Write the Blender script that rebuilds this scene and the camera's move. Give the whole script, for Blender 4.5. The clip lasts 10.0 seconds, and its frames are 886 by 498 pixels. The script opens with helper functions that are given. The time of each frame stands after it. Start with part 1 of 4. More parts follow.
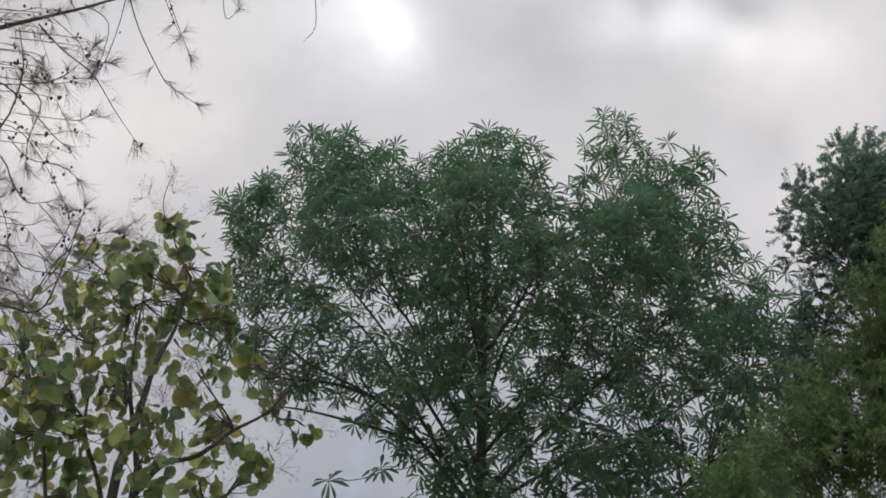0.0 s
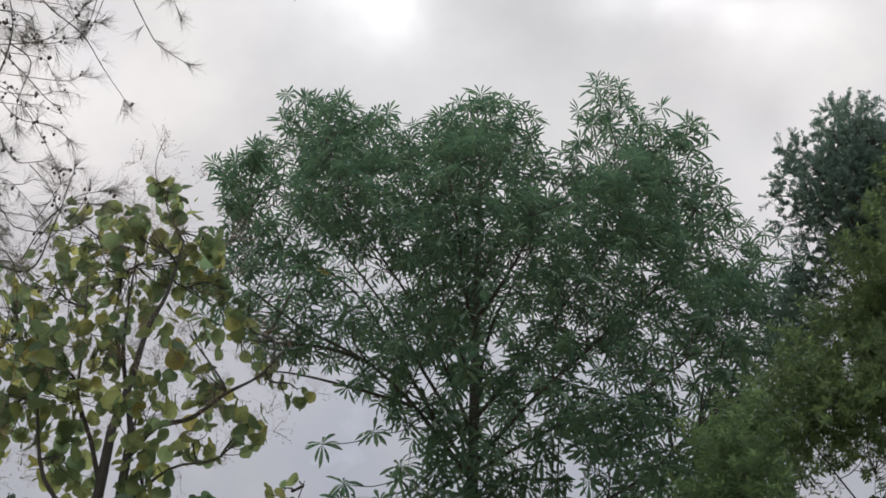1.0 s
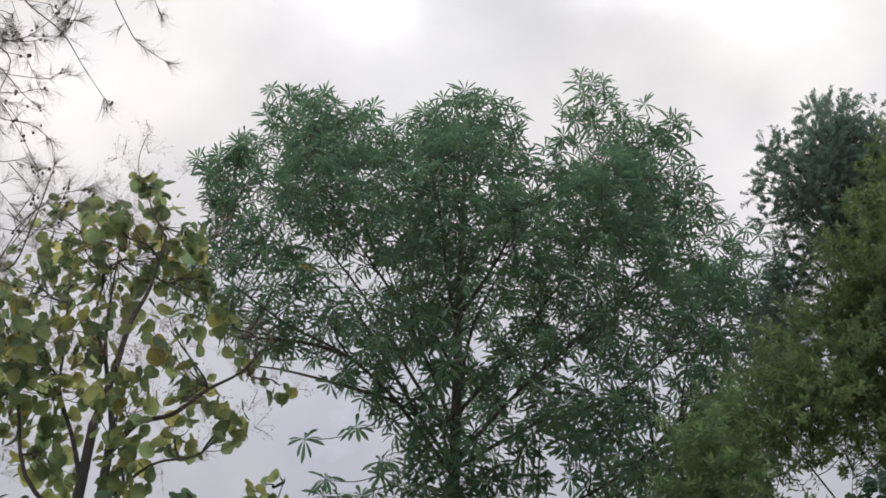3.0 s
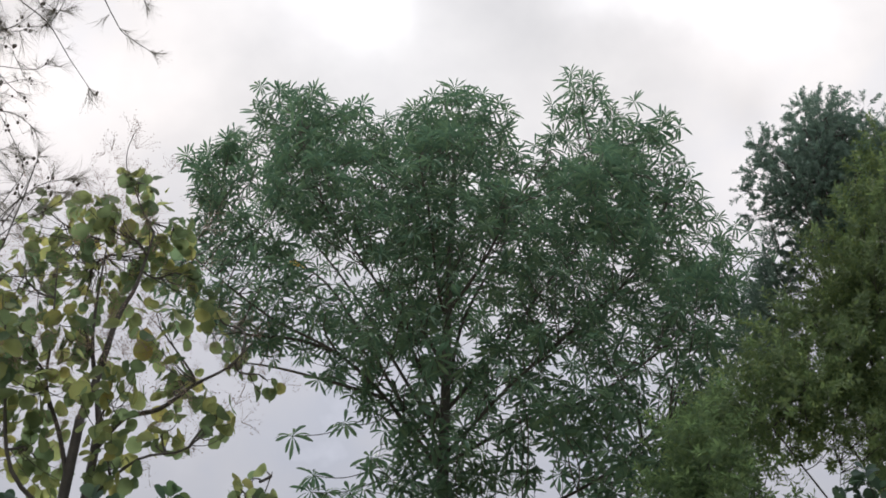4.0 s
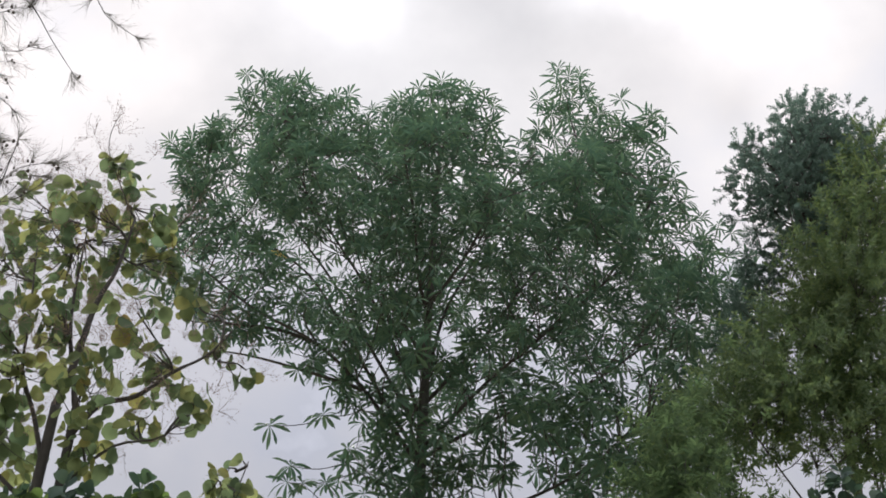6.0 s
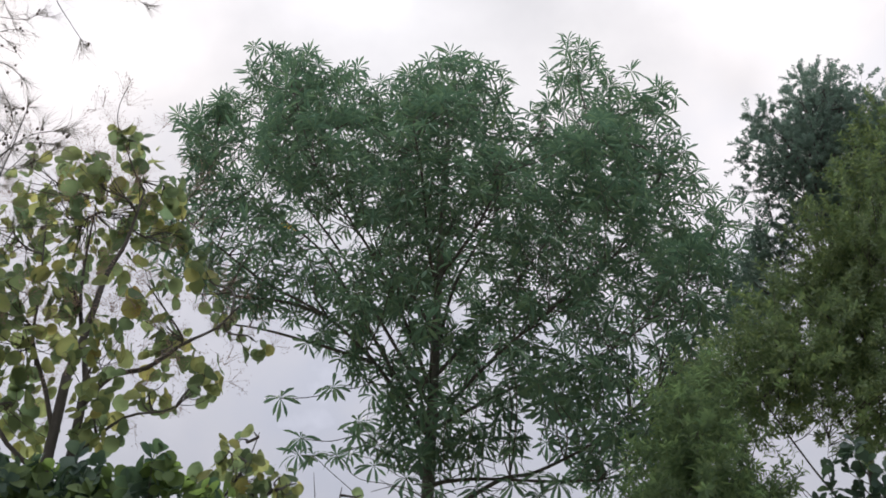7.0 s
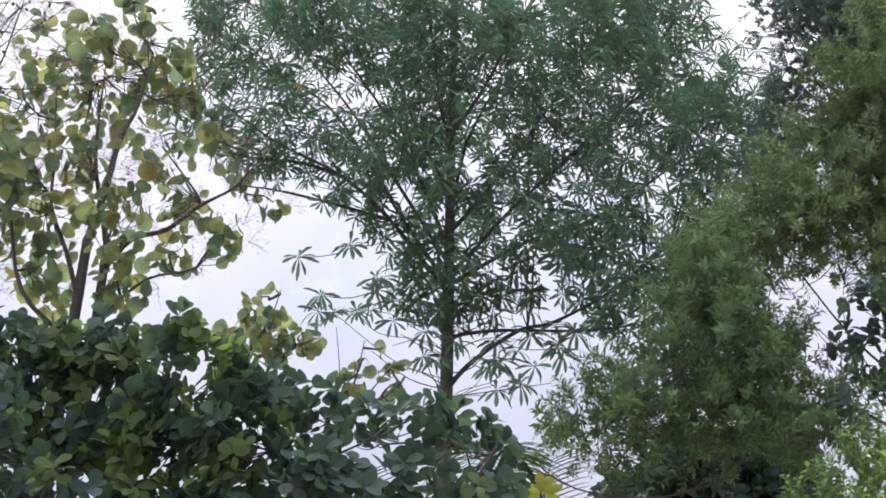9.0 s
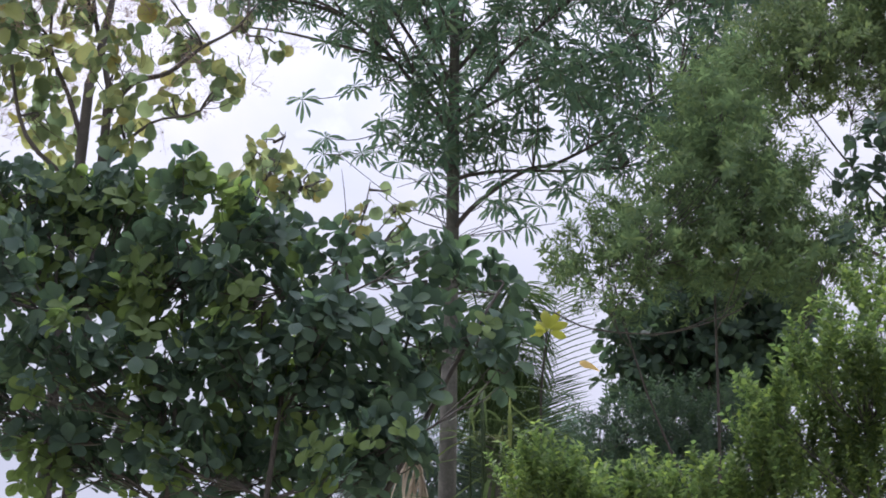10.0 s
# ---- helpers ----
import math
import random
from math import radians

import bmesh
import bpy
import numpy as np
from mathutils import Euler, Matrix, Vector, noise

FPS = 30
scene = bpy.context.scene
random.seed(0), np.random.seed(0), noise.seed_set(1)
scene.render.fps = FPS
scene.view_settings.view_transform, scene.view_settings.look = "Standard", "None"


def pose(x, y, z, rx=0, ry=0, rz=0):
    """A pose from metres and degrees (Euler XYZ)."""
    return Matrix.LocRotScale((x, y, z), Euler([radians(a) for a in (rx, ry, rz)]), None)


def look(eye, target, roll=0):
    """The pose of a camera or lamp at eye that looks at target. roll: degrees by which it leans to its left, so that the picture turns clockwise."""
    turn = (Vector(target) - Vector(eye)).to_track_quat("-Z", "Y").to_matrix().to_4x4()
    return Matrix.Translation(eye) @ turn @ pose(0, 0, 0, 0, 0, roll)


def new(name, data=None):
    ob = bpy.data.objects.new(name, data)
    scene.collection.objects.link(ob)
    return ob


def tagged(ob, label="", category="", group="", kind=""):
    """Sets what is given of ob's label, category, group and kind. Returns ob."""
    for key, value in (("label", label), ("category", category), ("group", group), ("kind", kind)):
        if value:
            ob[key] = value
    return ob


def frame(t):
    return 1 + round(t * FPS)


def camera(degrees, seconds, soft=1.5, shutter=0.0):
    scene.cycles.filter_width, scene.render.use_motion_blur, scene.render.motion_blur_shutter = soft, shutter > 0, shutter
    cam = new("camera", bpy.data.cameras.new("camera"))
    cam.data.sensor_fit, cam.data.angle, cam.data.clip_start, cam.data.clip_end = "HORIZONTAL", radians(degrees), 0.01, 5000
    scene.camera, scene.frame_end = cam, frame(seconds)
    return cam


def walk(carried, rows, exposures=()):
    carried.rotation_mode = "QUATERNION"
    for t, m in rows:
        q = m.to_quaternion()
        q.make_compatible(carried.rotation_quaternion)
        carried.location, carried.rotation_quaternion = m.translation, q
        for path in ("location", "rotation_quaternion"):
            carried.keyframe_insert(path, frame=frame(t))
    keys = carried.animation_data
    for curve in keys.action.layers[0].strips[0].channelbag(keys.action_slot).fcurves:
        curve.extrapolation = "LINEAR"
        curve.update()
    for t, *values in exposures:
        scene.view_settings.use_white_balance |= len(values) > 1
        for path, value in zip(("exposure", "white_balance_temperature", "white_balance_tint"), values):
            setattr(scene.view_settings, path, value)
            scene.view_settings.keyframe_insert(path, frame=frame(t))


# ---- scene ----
cam = camera(40.07, 10.0, soft=1.8)

# seconds, eye x y z, yaw to the left, pitch up, roll (degrees)
ROWS = [
    (0, -0.056, -0.138, 1.762, 1.39, 36.85, 1.68),
    (0.5, -0.047, -0.123, 1.726, 0.88, 35.96, 1.41),
    (1, -0.032, -0.108, 1.710, 1.07, 35.49, 1.45),
    (1.5, -0.008, -0.108, 1.721, 0.64, 35.65, 1.05),
    (2, 0.012, -0.152, 1.726, 0.56, 35.54, 1.34),
    (2.5, 0.021, -0.168, 1.734, 0.70, 35.28, 1.30),
    (3, 0.022, -0.158, 1.730, 0.41, 35.09, 1.24),
    (3.2, 0.025, -0.149, 1.719, 0.27, 35.07, 1.31),
    (4.3, 0.071, -0.096, 1.675, -0.02, 35.42, 1.01),
    (4.5, 0.072, -0.102, 1.681, -0.08, 35.46, 1.04),
    (5, 0.079, -0.126, 1.702, -0.58, 34.94, 0.86),
    (5.2, 0.081, -0.127, 1.710, -0.90, 34.99, 0.94),
    (6.3, 0.074, -0.077, 1.694, -0.65, 34.95, 2.22),
    (6.5, 0.087, -0.077, 1.701, -0.32, 34.59, 2.13),
    (7, 0.050, -0.022, 1.673, -0.56, 33.95, 1.98),
    (7.5, 0.067, -0.012, 1.663, 0.28, 32.62, 2.07),
    (8, 0.034, -0.004, 1.642, 0.35, 32.12, 1.40),
    (8.5, 0.003, 0.001, 1.606, -0.17, 30.56, 1.26),
    (9, -0.004, 0.002, 1.603, -0.28, 27.52, 0.44),
    (9.5, -0.010, -0.009, 1.595, -0.09, 24.30, 0.20),
    (10, 0.000, 0.000, 1.600, -0.00, 20.05, -0.01),
]


def aim(x, y, z, yaw, pitch, roll):
    a, b = radians(yaw), radians(pitch)
    ahead = Vector((-math.sin(a) * math.cos(b), math.cos(a) * math.cos(b), math.sin(b)))
    eye = Vector((x, y, z))
    return look(eye, eye + 10 * ahead, roll)


walk(cam, [(r[0], aim(*r[1:])) for r in ROWS],
     exposures=[(0, 0.44, 6220, 11), (0.6, 0.45, 6220, 11), (1.2, 0.68, 6260, 11), (2, 0.78, 6300, 11), (4.5, 0.85, 6250, 12), (6.5, 0.88, 6220, 13), (8, 1.2, 6100, 15), (9, 1.52, 5920, 18), (10, 1.62, 5880, 20)])

# ---------------------------------------------------------------- sky and sun
SUN_DIR = Vector((-0.312, 0.705, 0.637)).normalized()
sun_el = math.asin(SUN_DIR.z)
sun_az = math.atan2(SUN_DIR.x, SUN_DIR.y)

world = bpy.data.worlds.new("overcast_sky")
scene.world = world
world.use_nodes = True
wt = world.node_tree
wt.nodes.clear()


def wnode(kind, **sets):
    n = wt.nodes.new(kind)
    for k, v in sets.items():
        n.inputs[k].default_value = v
    return n


def wmath(op, a, b=None, clamp=False):
    n = wt.nodes.new("ShaderNodeMath")
    n.operation, n.use_clamp = op, clamp
    for i, v in enumerate((a, b)):
        if v is None:
            continue
        if isinstance(v, (int, float)):
            n.inputs[i].default_value = v
        else:
            wt.links.new(v, n.inputs[i])
    return n.outputs[0]


w_co = wt.nodes.new("ShaderNodeTexCoord")
w_dir = w_co.outputs["Generated"]
w_sky = wt.nodes.new("ShaderNodeTexSky")
w_sky.sky_type, w_sky.sun_disc = "NISHITA", False
w_sky.sun_elevation, w_sky.sun_rotation = sun_el, sun_az
w_sky.dust_density = 2.0


def w_noise(scale, detail, rough, shift):
    m = wt.nodes.new("ShaderNodeMapping")
    m.inputs["Location"].default_value = shift
    m.inputs["Scale"].default_value = (1.0, 1.0, 1.25)
    wt.links.new(w_dir, m.inputs["Vector"])
    n = wnode("ShaderNodeTexNoise", Scale=scale, Detail=detail, Roughness=rough)
    wt.links.new(m.outputs[0], n.inputs["Vector"])
    return n.outputs["Fac"]


w_swirl = wnode("ShaderNodeTexNoise", Scale=7.0, Detail=5.0, Roughness=0.55)
wt.links.new(w_dir, w_swirl.inputs["Vector"])
w_off = wt.nodes.new("ShaderNodeVectorMath")
w_off.operation = "MULTIPLY_ADD"
w_off.inputs[1].default_value, w_off.inputs[2].default_value = (0.07, 0.07, 0.07), (-0.035, -0.035, -0.035)
wt.links.new(w_swirl.outputs["Color"], w_off.inputs[0])
w_bent = wt.nodes.new("ShaderNodeVectorMath")
w_bent.operation = "ADD"
wt.links.new(w_dir, w_bent.inputs[0])
wt.links.new(w_off.outputs[0], w_bent.inputs[1])
w_unit = wt.nodes.new("ShaderNodeVectorMath")
w_unit.operation = "NORMALIZE"
wt.links.new(w_bent.outputs[0], w_unit.inputs[0])


def w_lobe(direction, power):
    """A soft brightening of the cloud round one direction."""
    d = wt.nodes.new("ShaderNodeVectorMath")
    d.operation = "DOT_PRODUCT"
    wt.links.new(w_unit.outputs[0], d.inputs[0])
    d.inputs[1].default_value = Vector(direction).normalized()
    return wmath("POWER", wmath("MAXIMUM", d.outputs["Value"], 0.0), power)


big = w_noise(3.2, 5.0, 0.55, (2.3, 0.4, 1.1))
fine = w_noise(9.0, 6.0, 0.6, (0.7, 3.1, 0.2))
cloud = wmath("ADD", wmath("MULTIPLY", big, 0.75), wmath("MULTIPLY", fine, 0.25))
ramp = wt.nodes.new("ShaderNodeValToRGB")
ramp.color_ramp.elements[0].position, ramp.color_ramp.elements[0].color = 0.34, (0.71, 0.73, 0.775, 1)
ramp.color_ramp.elements[1].position, ramp.color_ramp.elements[1].color = 0.68, (1.00, 0.975, 0.955, 1)
mid = ramp.color_ramp.elements.new(0.5)
mid.color = (0.818, 0.805, 0.800, 1)
wt.links.new(cloud, ramp.inputs["Fac"])
# overcast skies are brightest overhead; boosted there, unseen, to light the leaves
w_sep = wt.nodes.new("ShaderNodeSeparateXYZ")
wt.links.new(w_dir, w_sep.inputs[0])
zen = wt.nodes.new("ShaderNodeMapRange")
zen.interpolation_type = "SMOOTHSTEP"
zen.inputs["From Min"].default_value, zen.inputs["From Max"].default_value = 0.74, 1.0
zen.inputs["To Min"].default_value, zen.inputs["To Max"].default_value = 0.0, 4.8
wt.links.new(w_sep.outputs["Z"], zen.inputs["Value"])
zenith = zen.outputs[0]
# sunlit edges where the cloud is thin, and two grey rags of cloud
rims = wmath("MULTIPLY", w_lobe((-0.065, 0.682, 0.728), 2200.0), 0.4)
for toward, power, gain in (((-0.096, 0.667, 0.738), 900.0, 0.35), ((0.121, 0.667, 0.735), 3000.0, 0.3), ((0.166, 0.667, 0.726), 4000.0, 0.32), ((0.205, 0.672, 0.712), 4000.0, 0.3),
                            ((0.251, 0.665, 0.703), 1500.0, 0.18), ((0.285, 0.683, 0.672), 180.0, 0.17), ((-0.216, 0.665, 0.715), 300.0, 0.10), ((-0.289, 0.72, 0.63), 150.0, 0.12),
                            ((0.25, 0.76, 0.60), 260.0, 0.14), ((0.208, 0.652, 0.729), 4500.0, -0.2), ((0.134, 0.658, 0.741), 7000.0, -0.15), ((0.245, 0.718, 0.65), 2400.0, -0.13),
                            ((0.069, 0.713, 0.698), 150.0, -0.05)):
    rims = wmath("ADD", rims, wmath("MULTIPLY", w_lobe(toward, power), gain))
glow = wmath("ADD", wmath("MULTIPLY", w_lobe(SUN_DIR, 420.0), 0.18), zenith)
bright = wmath("ADD", wmath("ADD", glow, rims), 0.75)
# the cloud is greyer and bluer towards the horizon
low = wt.nodes.new("ShaderNodeValToRGB")
low.color_ramp.elements[0].position, low.color_ramp.elements[0].color = 0.22, (0.50, 0.52, 0.565, 1)
low.color_ramp.elements[1].position, low.color_ramp.elements[1].color = 0.64, (1, 1, 1, 1)
low.color_ramp.elements.new(0.5).color = (0.815, 0.825, 0.87, 1)
wt.links.new(w_sep.outputs["Z"], low.inputs["Fac"])
toned = wt.nodes.new("ShaderNodeVectorMath")
toned.operation = "MULTIPLY"
wt.links.new(ramp.outputs["Color"], toned.inputs[0])
wt.links.new(low.outputs["Color"], toned.inputs[1])
# thin cloud lit through by the low sun is creamier
cream = wmath("ADD", wmath("MULTIPLY", w_lobe(SUN_DIR, 70.0), 0.9), wmath("MULTIPLY", w_lobe((0.30, 0.72, 0.63), 60.0), 0.7), True)
creamy = wt.nodes.new("ShaderNodeMix")
creamy.data_type, creamy.blend_type = "RGBA", "MULTIPLY"
wt.links.new(cream, creamy.inputs[0])
wt.links.new(toned.outputs[0], creamy.inputs[6])
creamy.inputs[7].default_value = (1.04, 0.985, 0.935, 1)
clouds = wt.nodes.new("ShaderNodeVectorMath")
clouds.operation = "SCALE"
wt.links.new(creamy.outputs[2], clouds.inputs[0])
wt.links.new(bright, clouds.inputs["Scale"])
# thin places in the cloud let the blue sky through
hole = wt.nodes.new("ShaderNodeMapRange")
hole.inputs["From Min"].default_value, hole.inputs["From Max"].default_value = 0.30, 0.40
hole.inputs["To Min"].default_value, hole.inputs["To Max"].default_value = 0.75, 1.0
wt.links.new(cloud, hole.inputs["Value"])
bg_sky = wnode("ShaderNodeBackground", Strength=0.08)
wt.links.new(w_sky.outputs[0], bg_sky.inputs["Color"])
bg_cloud = wnode("ShaderNodeBackground", Strength=0.70)
wt.links.new(clouds.outputs[0], bg_cloud.inputs["Color"])
w_mix = wt.nodes.new("ShaderNodeMixShader")
wt.links.new(hole.outputs[0], w_mix.inputs[0])
wt.links.new(bg_sky.outputs[0], w_mix.inputs[1])
wt.links.new(bg_cloud.outputs[0], w_mix.inputs[2])
w_out = wt.nodes.new("ShaderNodeOutputWorld")
wt.links.new(w_mix.outputs[0], w_out.inputs["Surface"])

sun_data = bpy.data.lights.new("sun", "SUN")
sun_data.energy, sun_data.angle, sun_data.color = 1.5, radians(18), (1.0, 0.95, 0.88)
sun = new("sun", sun_data)
sun.matrix_world = look(SUN_DIR * 60, (0, 0, 0))


# ---------------------------------------------------------------- materials
def material(name, stops, rough=0.5, scale=6.0, bump=0.15, through_light=0.0, glow_tint=(1, 1, 1), spec=0.4, per_piece=0.55):
    """stops: colours from dark to light, spread by a per-piece random value and by a noise at two scales."""
    m = bpy.data.materials.new(name)
    m.use_nodes = True
    t = m.node_tree
    t.nodes.clear()
    link = t.links.new

    def node(kind, **sets):
        n = t.nodes.new(kind)
        for k, v in sets.items():
            n.inputs[k].default_value = v
        return n

    co = node("ShaderNodeTexCoord")
    coarse = node("ShaderNodeTexNoise", Scale=scale, Detail=4.0, Roughness=0.6)
    grain = node("ShaderNodeTexNoise", Scale=scale * 9, Detail=3.0, Roughness=0.7)
    link(co.outputs["Object"], coarse.inputs["Vector"])
    link(co.outputs["Object"], grain.inputs["Vector"])
    geo = node("ShaderNodeNewGeometry")
    info = node("ShaderNodeObjectInfo")
    add = node("ShaderNodeMath")
    add.operation = "ADD"
    link(geo.outputs["Random Per Island"], add.inputs[0])
    link(info.outputs["Random"], add.inputs[1])
    frac = node("ShaderNodeMath")
    frac.operation = "FRACT"
    link(add.outputs[0], frac.inputs[0])
    blend = node("ShaderNodeMix")
    blend.data_type = "FLOAT"
    blend.inputs[0].default_value = per_piece
    both = node("ShaderNodeMix")
    both.data_type = "FLOAT"
    both.inputs[0].default_value = 0.35
    link(coarse.outputs["Fac"], both.inputs[2])
    link(grain.outputs["Fac"], both.inputs[3])
    spread = node("ShaderNodeMapRange")
    spread.inputs["From Min"].default_value, spread.inputs["From Max"].default_value = 0.3, 0.7
    link(both.outputs[0], spread.inputs["Value"])
    link(spread.outputs[0], blend.inputs[2])
    link(frac.outputs[0], blend.inputs[3])
    r = node("ShaderNodeValToRGB")
    el = r.color_ramp.elements
    while len(el) < len(stops):
        el.new(0.5)
    for e, (p, c) in zip(el, stops):
        e.position, e.color = p, (*c, 1)
    link(blend.outputs[0], r.inputs["Fac"])
    b = node("ShaderNodeBsdfPrincipled", Roughness=rough)
    b.inputs["Specular IOR Level"].default_value = spec
    link(r.outputs["Color"], b.inputs["Base Color"])
    bp = node("ShaderNodeBump", Strength=bump, Distance=0.01)
    link(grain.outputs["Fac"], bp.inputs["Height"])
    link(bp.outputs[0], b.inputs["Normal"])
    out = node("ShaderNodeOutputMaterial")
    if through_light:
        tint = node("ShaderNodeMix")
        tint.data_type, tint.blend_type = "RGBA", "MULTIPLY"
        tint.inputs[0].default_value = 1.0
        link(r.outputs["Color"], tint.inputs[6])
        tint.inputs[7].default_value = (*glow_tint, 1)
        tr = node("ShaderNodeBsdfTranslucent")
        link(tint.outputs[2], tr.inputs["Color"])
        mx = node("ShaderNodeMixShader")
        mx.inputs[0].default_value = through_light
        link(b.outputs[0], mx.inputs[1])
        link(tr.outputs[0], mx.inputs[2])
        link(mx.outputs[0], out.inputs["Surface"])
    else:
        link(b.outputs[0], out.inputs["Surface"])
    return m


M_MAIN = material("whorl_leaf", [(0.0, (0.049, 0.090, 0.070)), (0.5, (0.074, 0.121, 0.083)), (0.93, (0.114, 0.162, 0.092)), (1.0, (0.15, 0.19, 0.10))],
                  0.55, 5.0, 0.1, 0.30, (1.45, 1.6, 1.4), spec=0.10)
M_YELLOW = material("yellow_leaf", [(0.0, (0.42, 0.26, 0.03)), (1.0, (0.55, 0.40, 0.06))], 0.5, 8.0, 0.1, 0.4)
M_LEFT = material("heart_leaf", [(0.0, (0.064, 0.102, 0.066)), (0.45, (0.100, 0.134, 0.072)), (0.78, (0.160, 0.180, 0.080)), (0.90, (0.20, 0.19, 0.074)), (0.97, (0.26, 0.17, 0.08)), (1.0, (0.34, 0.20, 0.08))],
                  0.6, 4.0, 0.1, 0.66, (1.6, 1.55, 1.3), spec=0.12, per_piece=0.8)
M_BUSH = material("leathery_leaf", [(0.0, (0.037, 0.062, 0.055)), (0.6, (0.052, 0.083, 0.062)), (0.95, (0.072, 0.110, 0.064)), (1.0, (0.10, 0.135, 0.06))],
                  0.6, 5.0, 0.08, 0.38, (1.6, 1.7, 1.15), spec=0.12, per_piece=0.7)
# brighter green for young tufts, with light shining through put into the colour
M_FRESH_LIT = material("fresh_lit_leathery_leaf", [(0.0, (0.080, 0.116, 0.058)), (1.0, (0.112, 0.152, 0.062))], 0.65, 5.0, 0.08, 0.50, (1.6, 1.75, 1.0), spec=0.06)
M_TALL = material("tall_tree_leaf", [(0.0, (0.066, 0.100, 0.086)), (0.7, (0.088, 0.128, 0.102)), (1.0, (0.112, 0.155, 0.106))], 0.6, 3.0, 0.1, 0.50, (1.6, 1.65, 1.6), spec=0.08)
M_MID = material("feathery_leaf", [(0.0, (0.062, 0.096, 0.060)), (0.5, (0.092, 0.130, 0.068)), (0.9, (0.140, 0.174, 0.076)), (1.0, (0.17, 0.17, 0.085))],
                 0.55, 2.0, 0.1, 0.50, (1.6, 1.65, 1.2), spec=0.15)
M_LOWTREE = material("drooping_leaf", [(0.0, (0.058, 0.092, 0.062)), (0.6, (0.090, 0.127, 0.072)), (0.95, (0.135, 0.168, 0.078)), (1.0, (0.24, 0.16, 0.08))],
                     0.75, 2.0, 0.1, 0.52, (1.6, 1.7, 1.15), spec=0.03)
M_SHRUB = material("shrub_leaf", [(0.0, (0.052, 0.084, 0.046)), (0.5, (0.092, 0.138, 0.058)), (0.85, (0.175, 0.230, 0.072)), (1.0, (0.29, 0.33, 0.09))], 0.5, 4.0, 0.1, 0.56, (1.45, 1.55, 1.0), spec=0.15)
M_NEEDLE = material("needle", [(0.0, (0.13, 0.118, 0.108)), (1.0, (0.19, 0.18, 0.14))], 0.6, 8.0, 0.0, 0.25)
M_CONE = material("cone", [(0.0, (0.03, 0.022, 0.018)), (1.0, (0.07, 0.05, 0.04))], 0.7, 30.0, 0.5)
M_BARK = material("bark", [(0.0, (0.034, 0.034, 0.031)), (0.5, (0.070, 0.069, 0.063)), (1.0, (0.14, 0.137, 0.122))], 0.85, 7.0, 0.9, per_piece=0.1)
M_TWIG = material("twig_bark", [(0.0, (0.028, 0.025, 0.024)), (1.0, (0.070, 0.062, 0.056))], 0.8, 10.0, 0.6, per_piece=0.2)
M_PALM = material("palm_leaflet", [(0.0, (0.035, 0.062, 0.032)), (0.8, (0.065, 0.10, 0.042)), (1.0, (0.15, 0.17, 0.06))], 0.65, 3.0, 0.05, 0.3, (1.3, 1.4, 0.9), spec=0.12)
M_DRY = material("dry_frond", [(0.0, (0.24, 0.20, 0.16)), (1.0, (0.48, 0.42, 0.35))], 0.8, 12.0, 0.4, 0.2)
M_CANE = material("cane_leaf", [(0.0, (0.034, 0.056, 0.032)), (0.7, (0.058, 0.084, 0.040)), (1.0, (0.14, 0.15, 0.07))], 0.6, 3.0, 0.05, 0.40, (1.4, 1.4, 0.9), spec=0.1)
M_SPRAY = material("dry_flower_spray", [(0.0, (0.16, 0.11, 0.09)), (1.0, (0.30, 0.22, 0.19))], 0.8, 12.0, 0.0, 0.2)
# unseen ground; its pale tone is set to bounce light up into leaves
M_GROUND = material("pale_ground", [(0.0, (0.15, 0.15, 0.09)), (0.4, (0.26, 0.25, 0.17)), (1.0, (0.38, 0.35, 0.27))], 0.9, 0.6, 0.8, per_piece=0.0)


# ---------------------------------------------------------------- mesh helpers
class Soup:
    """Vertices and faces gathered into one mesh."""

    def __init__(self):
        self.v, self.f, self.n = [], [], 0

    def put(self, verts, faces, m=None):
        verts = np.asarray(verts, float)
        if m is not None:
            m = np.asarray(m, float)
            verts = verts @ m[:3, :3].T + m[:3, 3]
        self.v.append(verts)
        self.f.extend([tuple(i + self.n for i in f) for f in faces])
        self.n += len(verts)

    def mesh(self, name, mat, smooth=True):
        me = bpy.data.meshes.new(name)
        me.from_pydata(np.concatenate(self.v).tolist() if self.v else [], [], self.f)
        if smooth:
            me.polygons.foreach_set("use_smooth", [True] * len(me.polygons))
        me.materials.append(mat)
        me.update()
        return me


def part(name, me, parent, label="", kind="", m=None):
    ob = new(name, me)
    ob.parent = parent
    if m is not None:
        ob.matrix_parent_inverse = parent.matrix_basis.inverted()
        ob.matrix_basis = m
    else:
        ob.matrix_parent_inverse = parent.matrix_basis.inverted()
    return tagged(ob, label=label, kind=kind)


def thing(name, label, category, base, group=""):
    ob = new(name)
    ob.empty_display_size = 0.2
    ob.matrix_basis = Matrix.Translation(base)
    return tagged(ob, label=label, category=category, group=group)


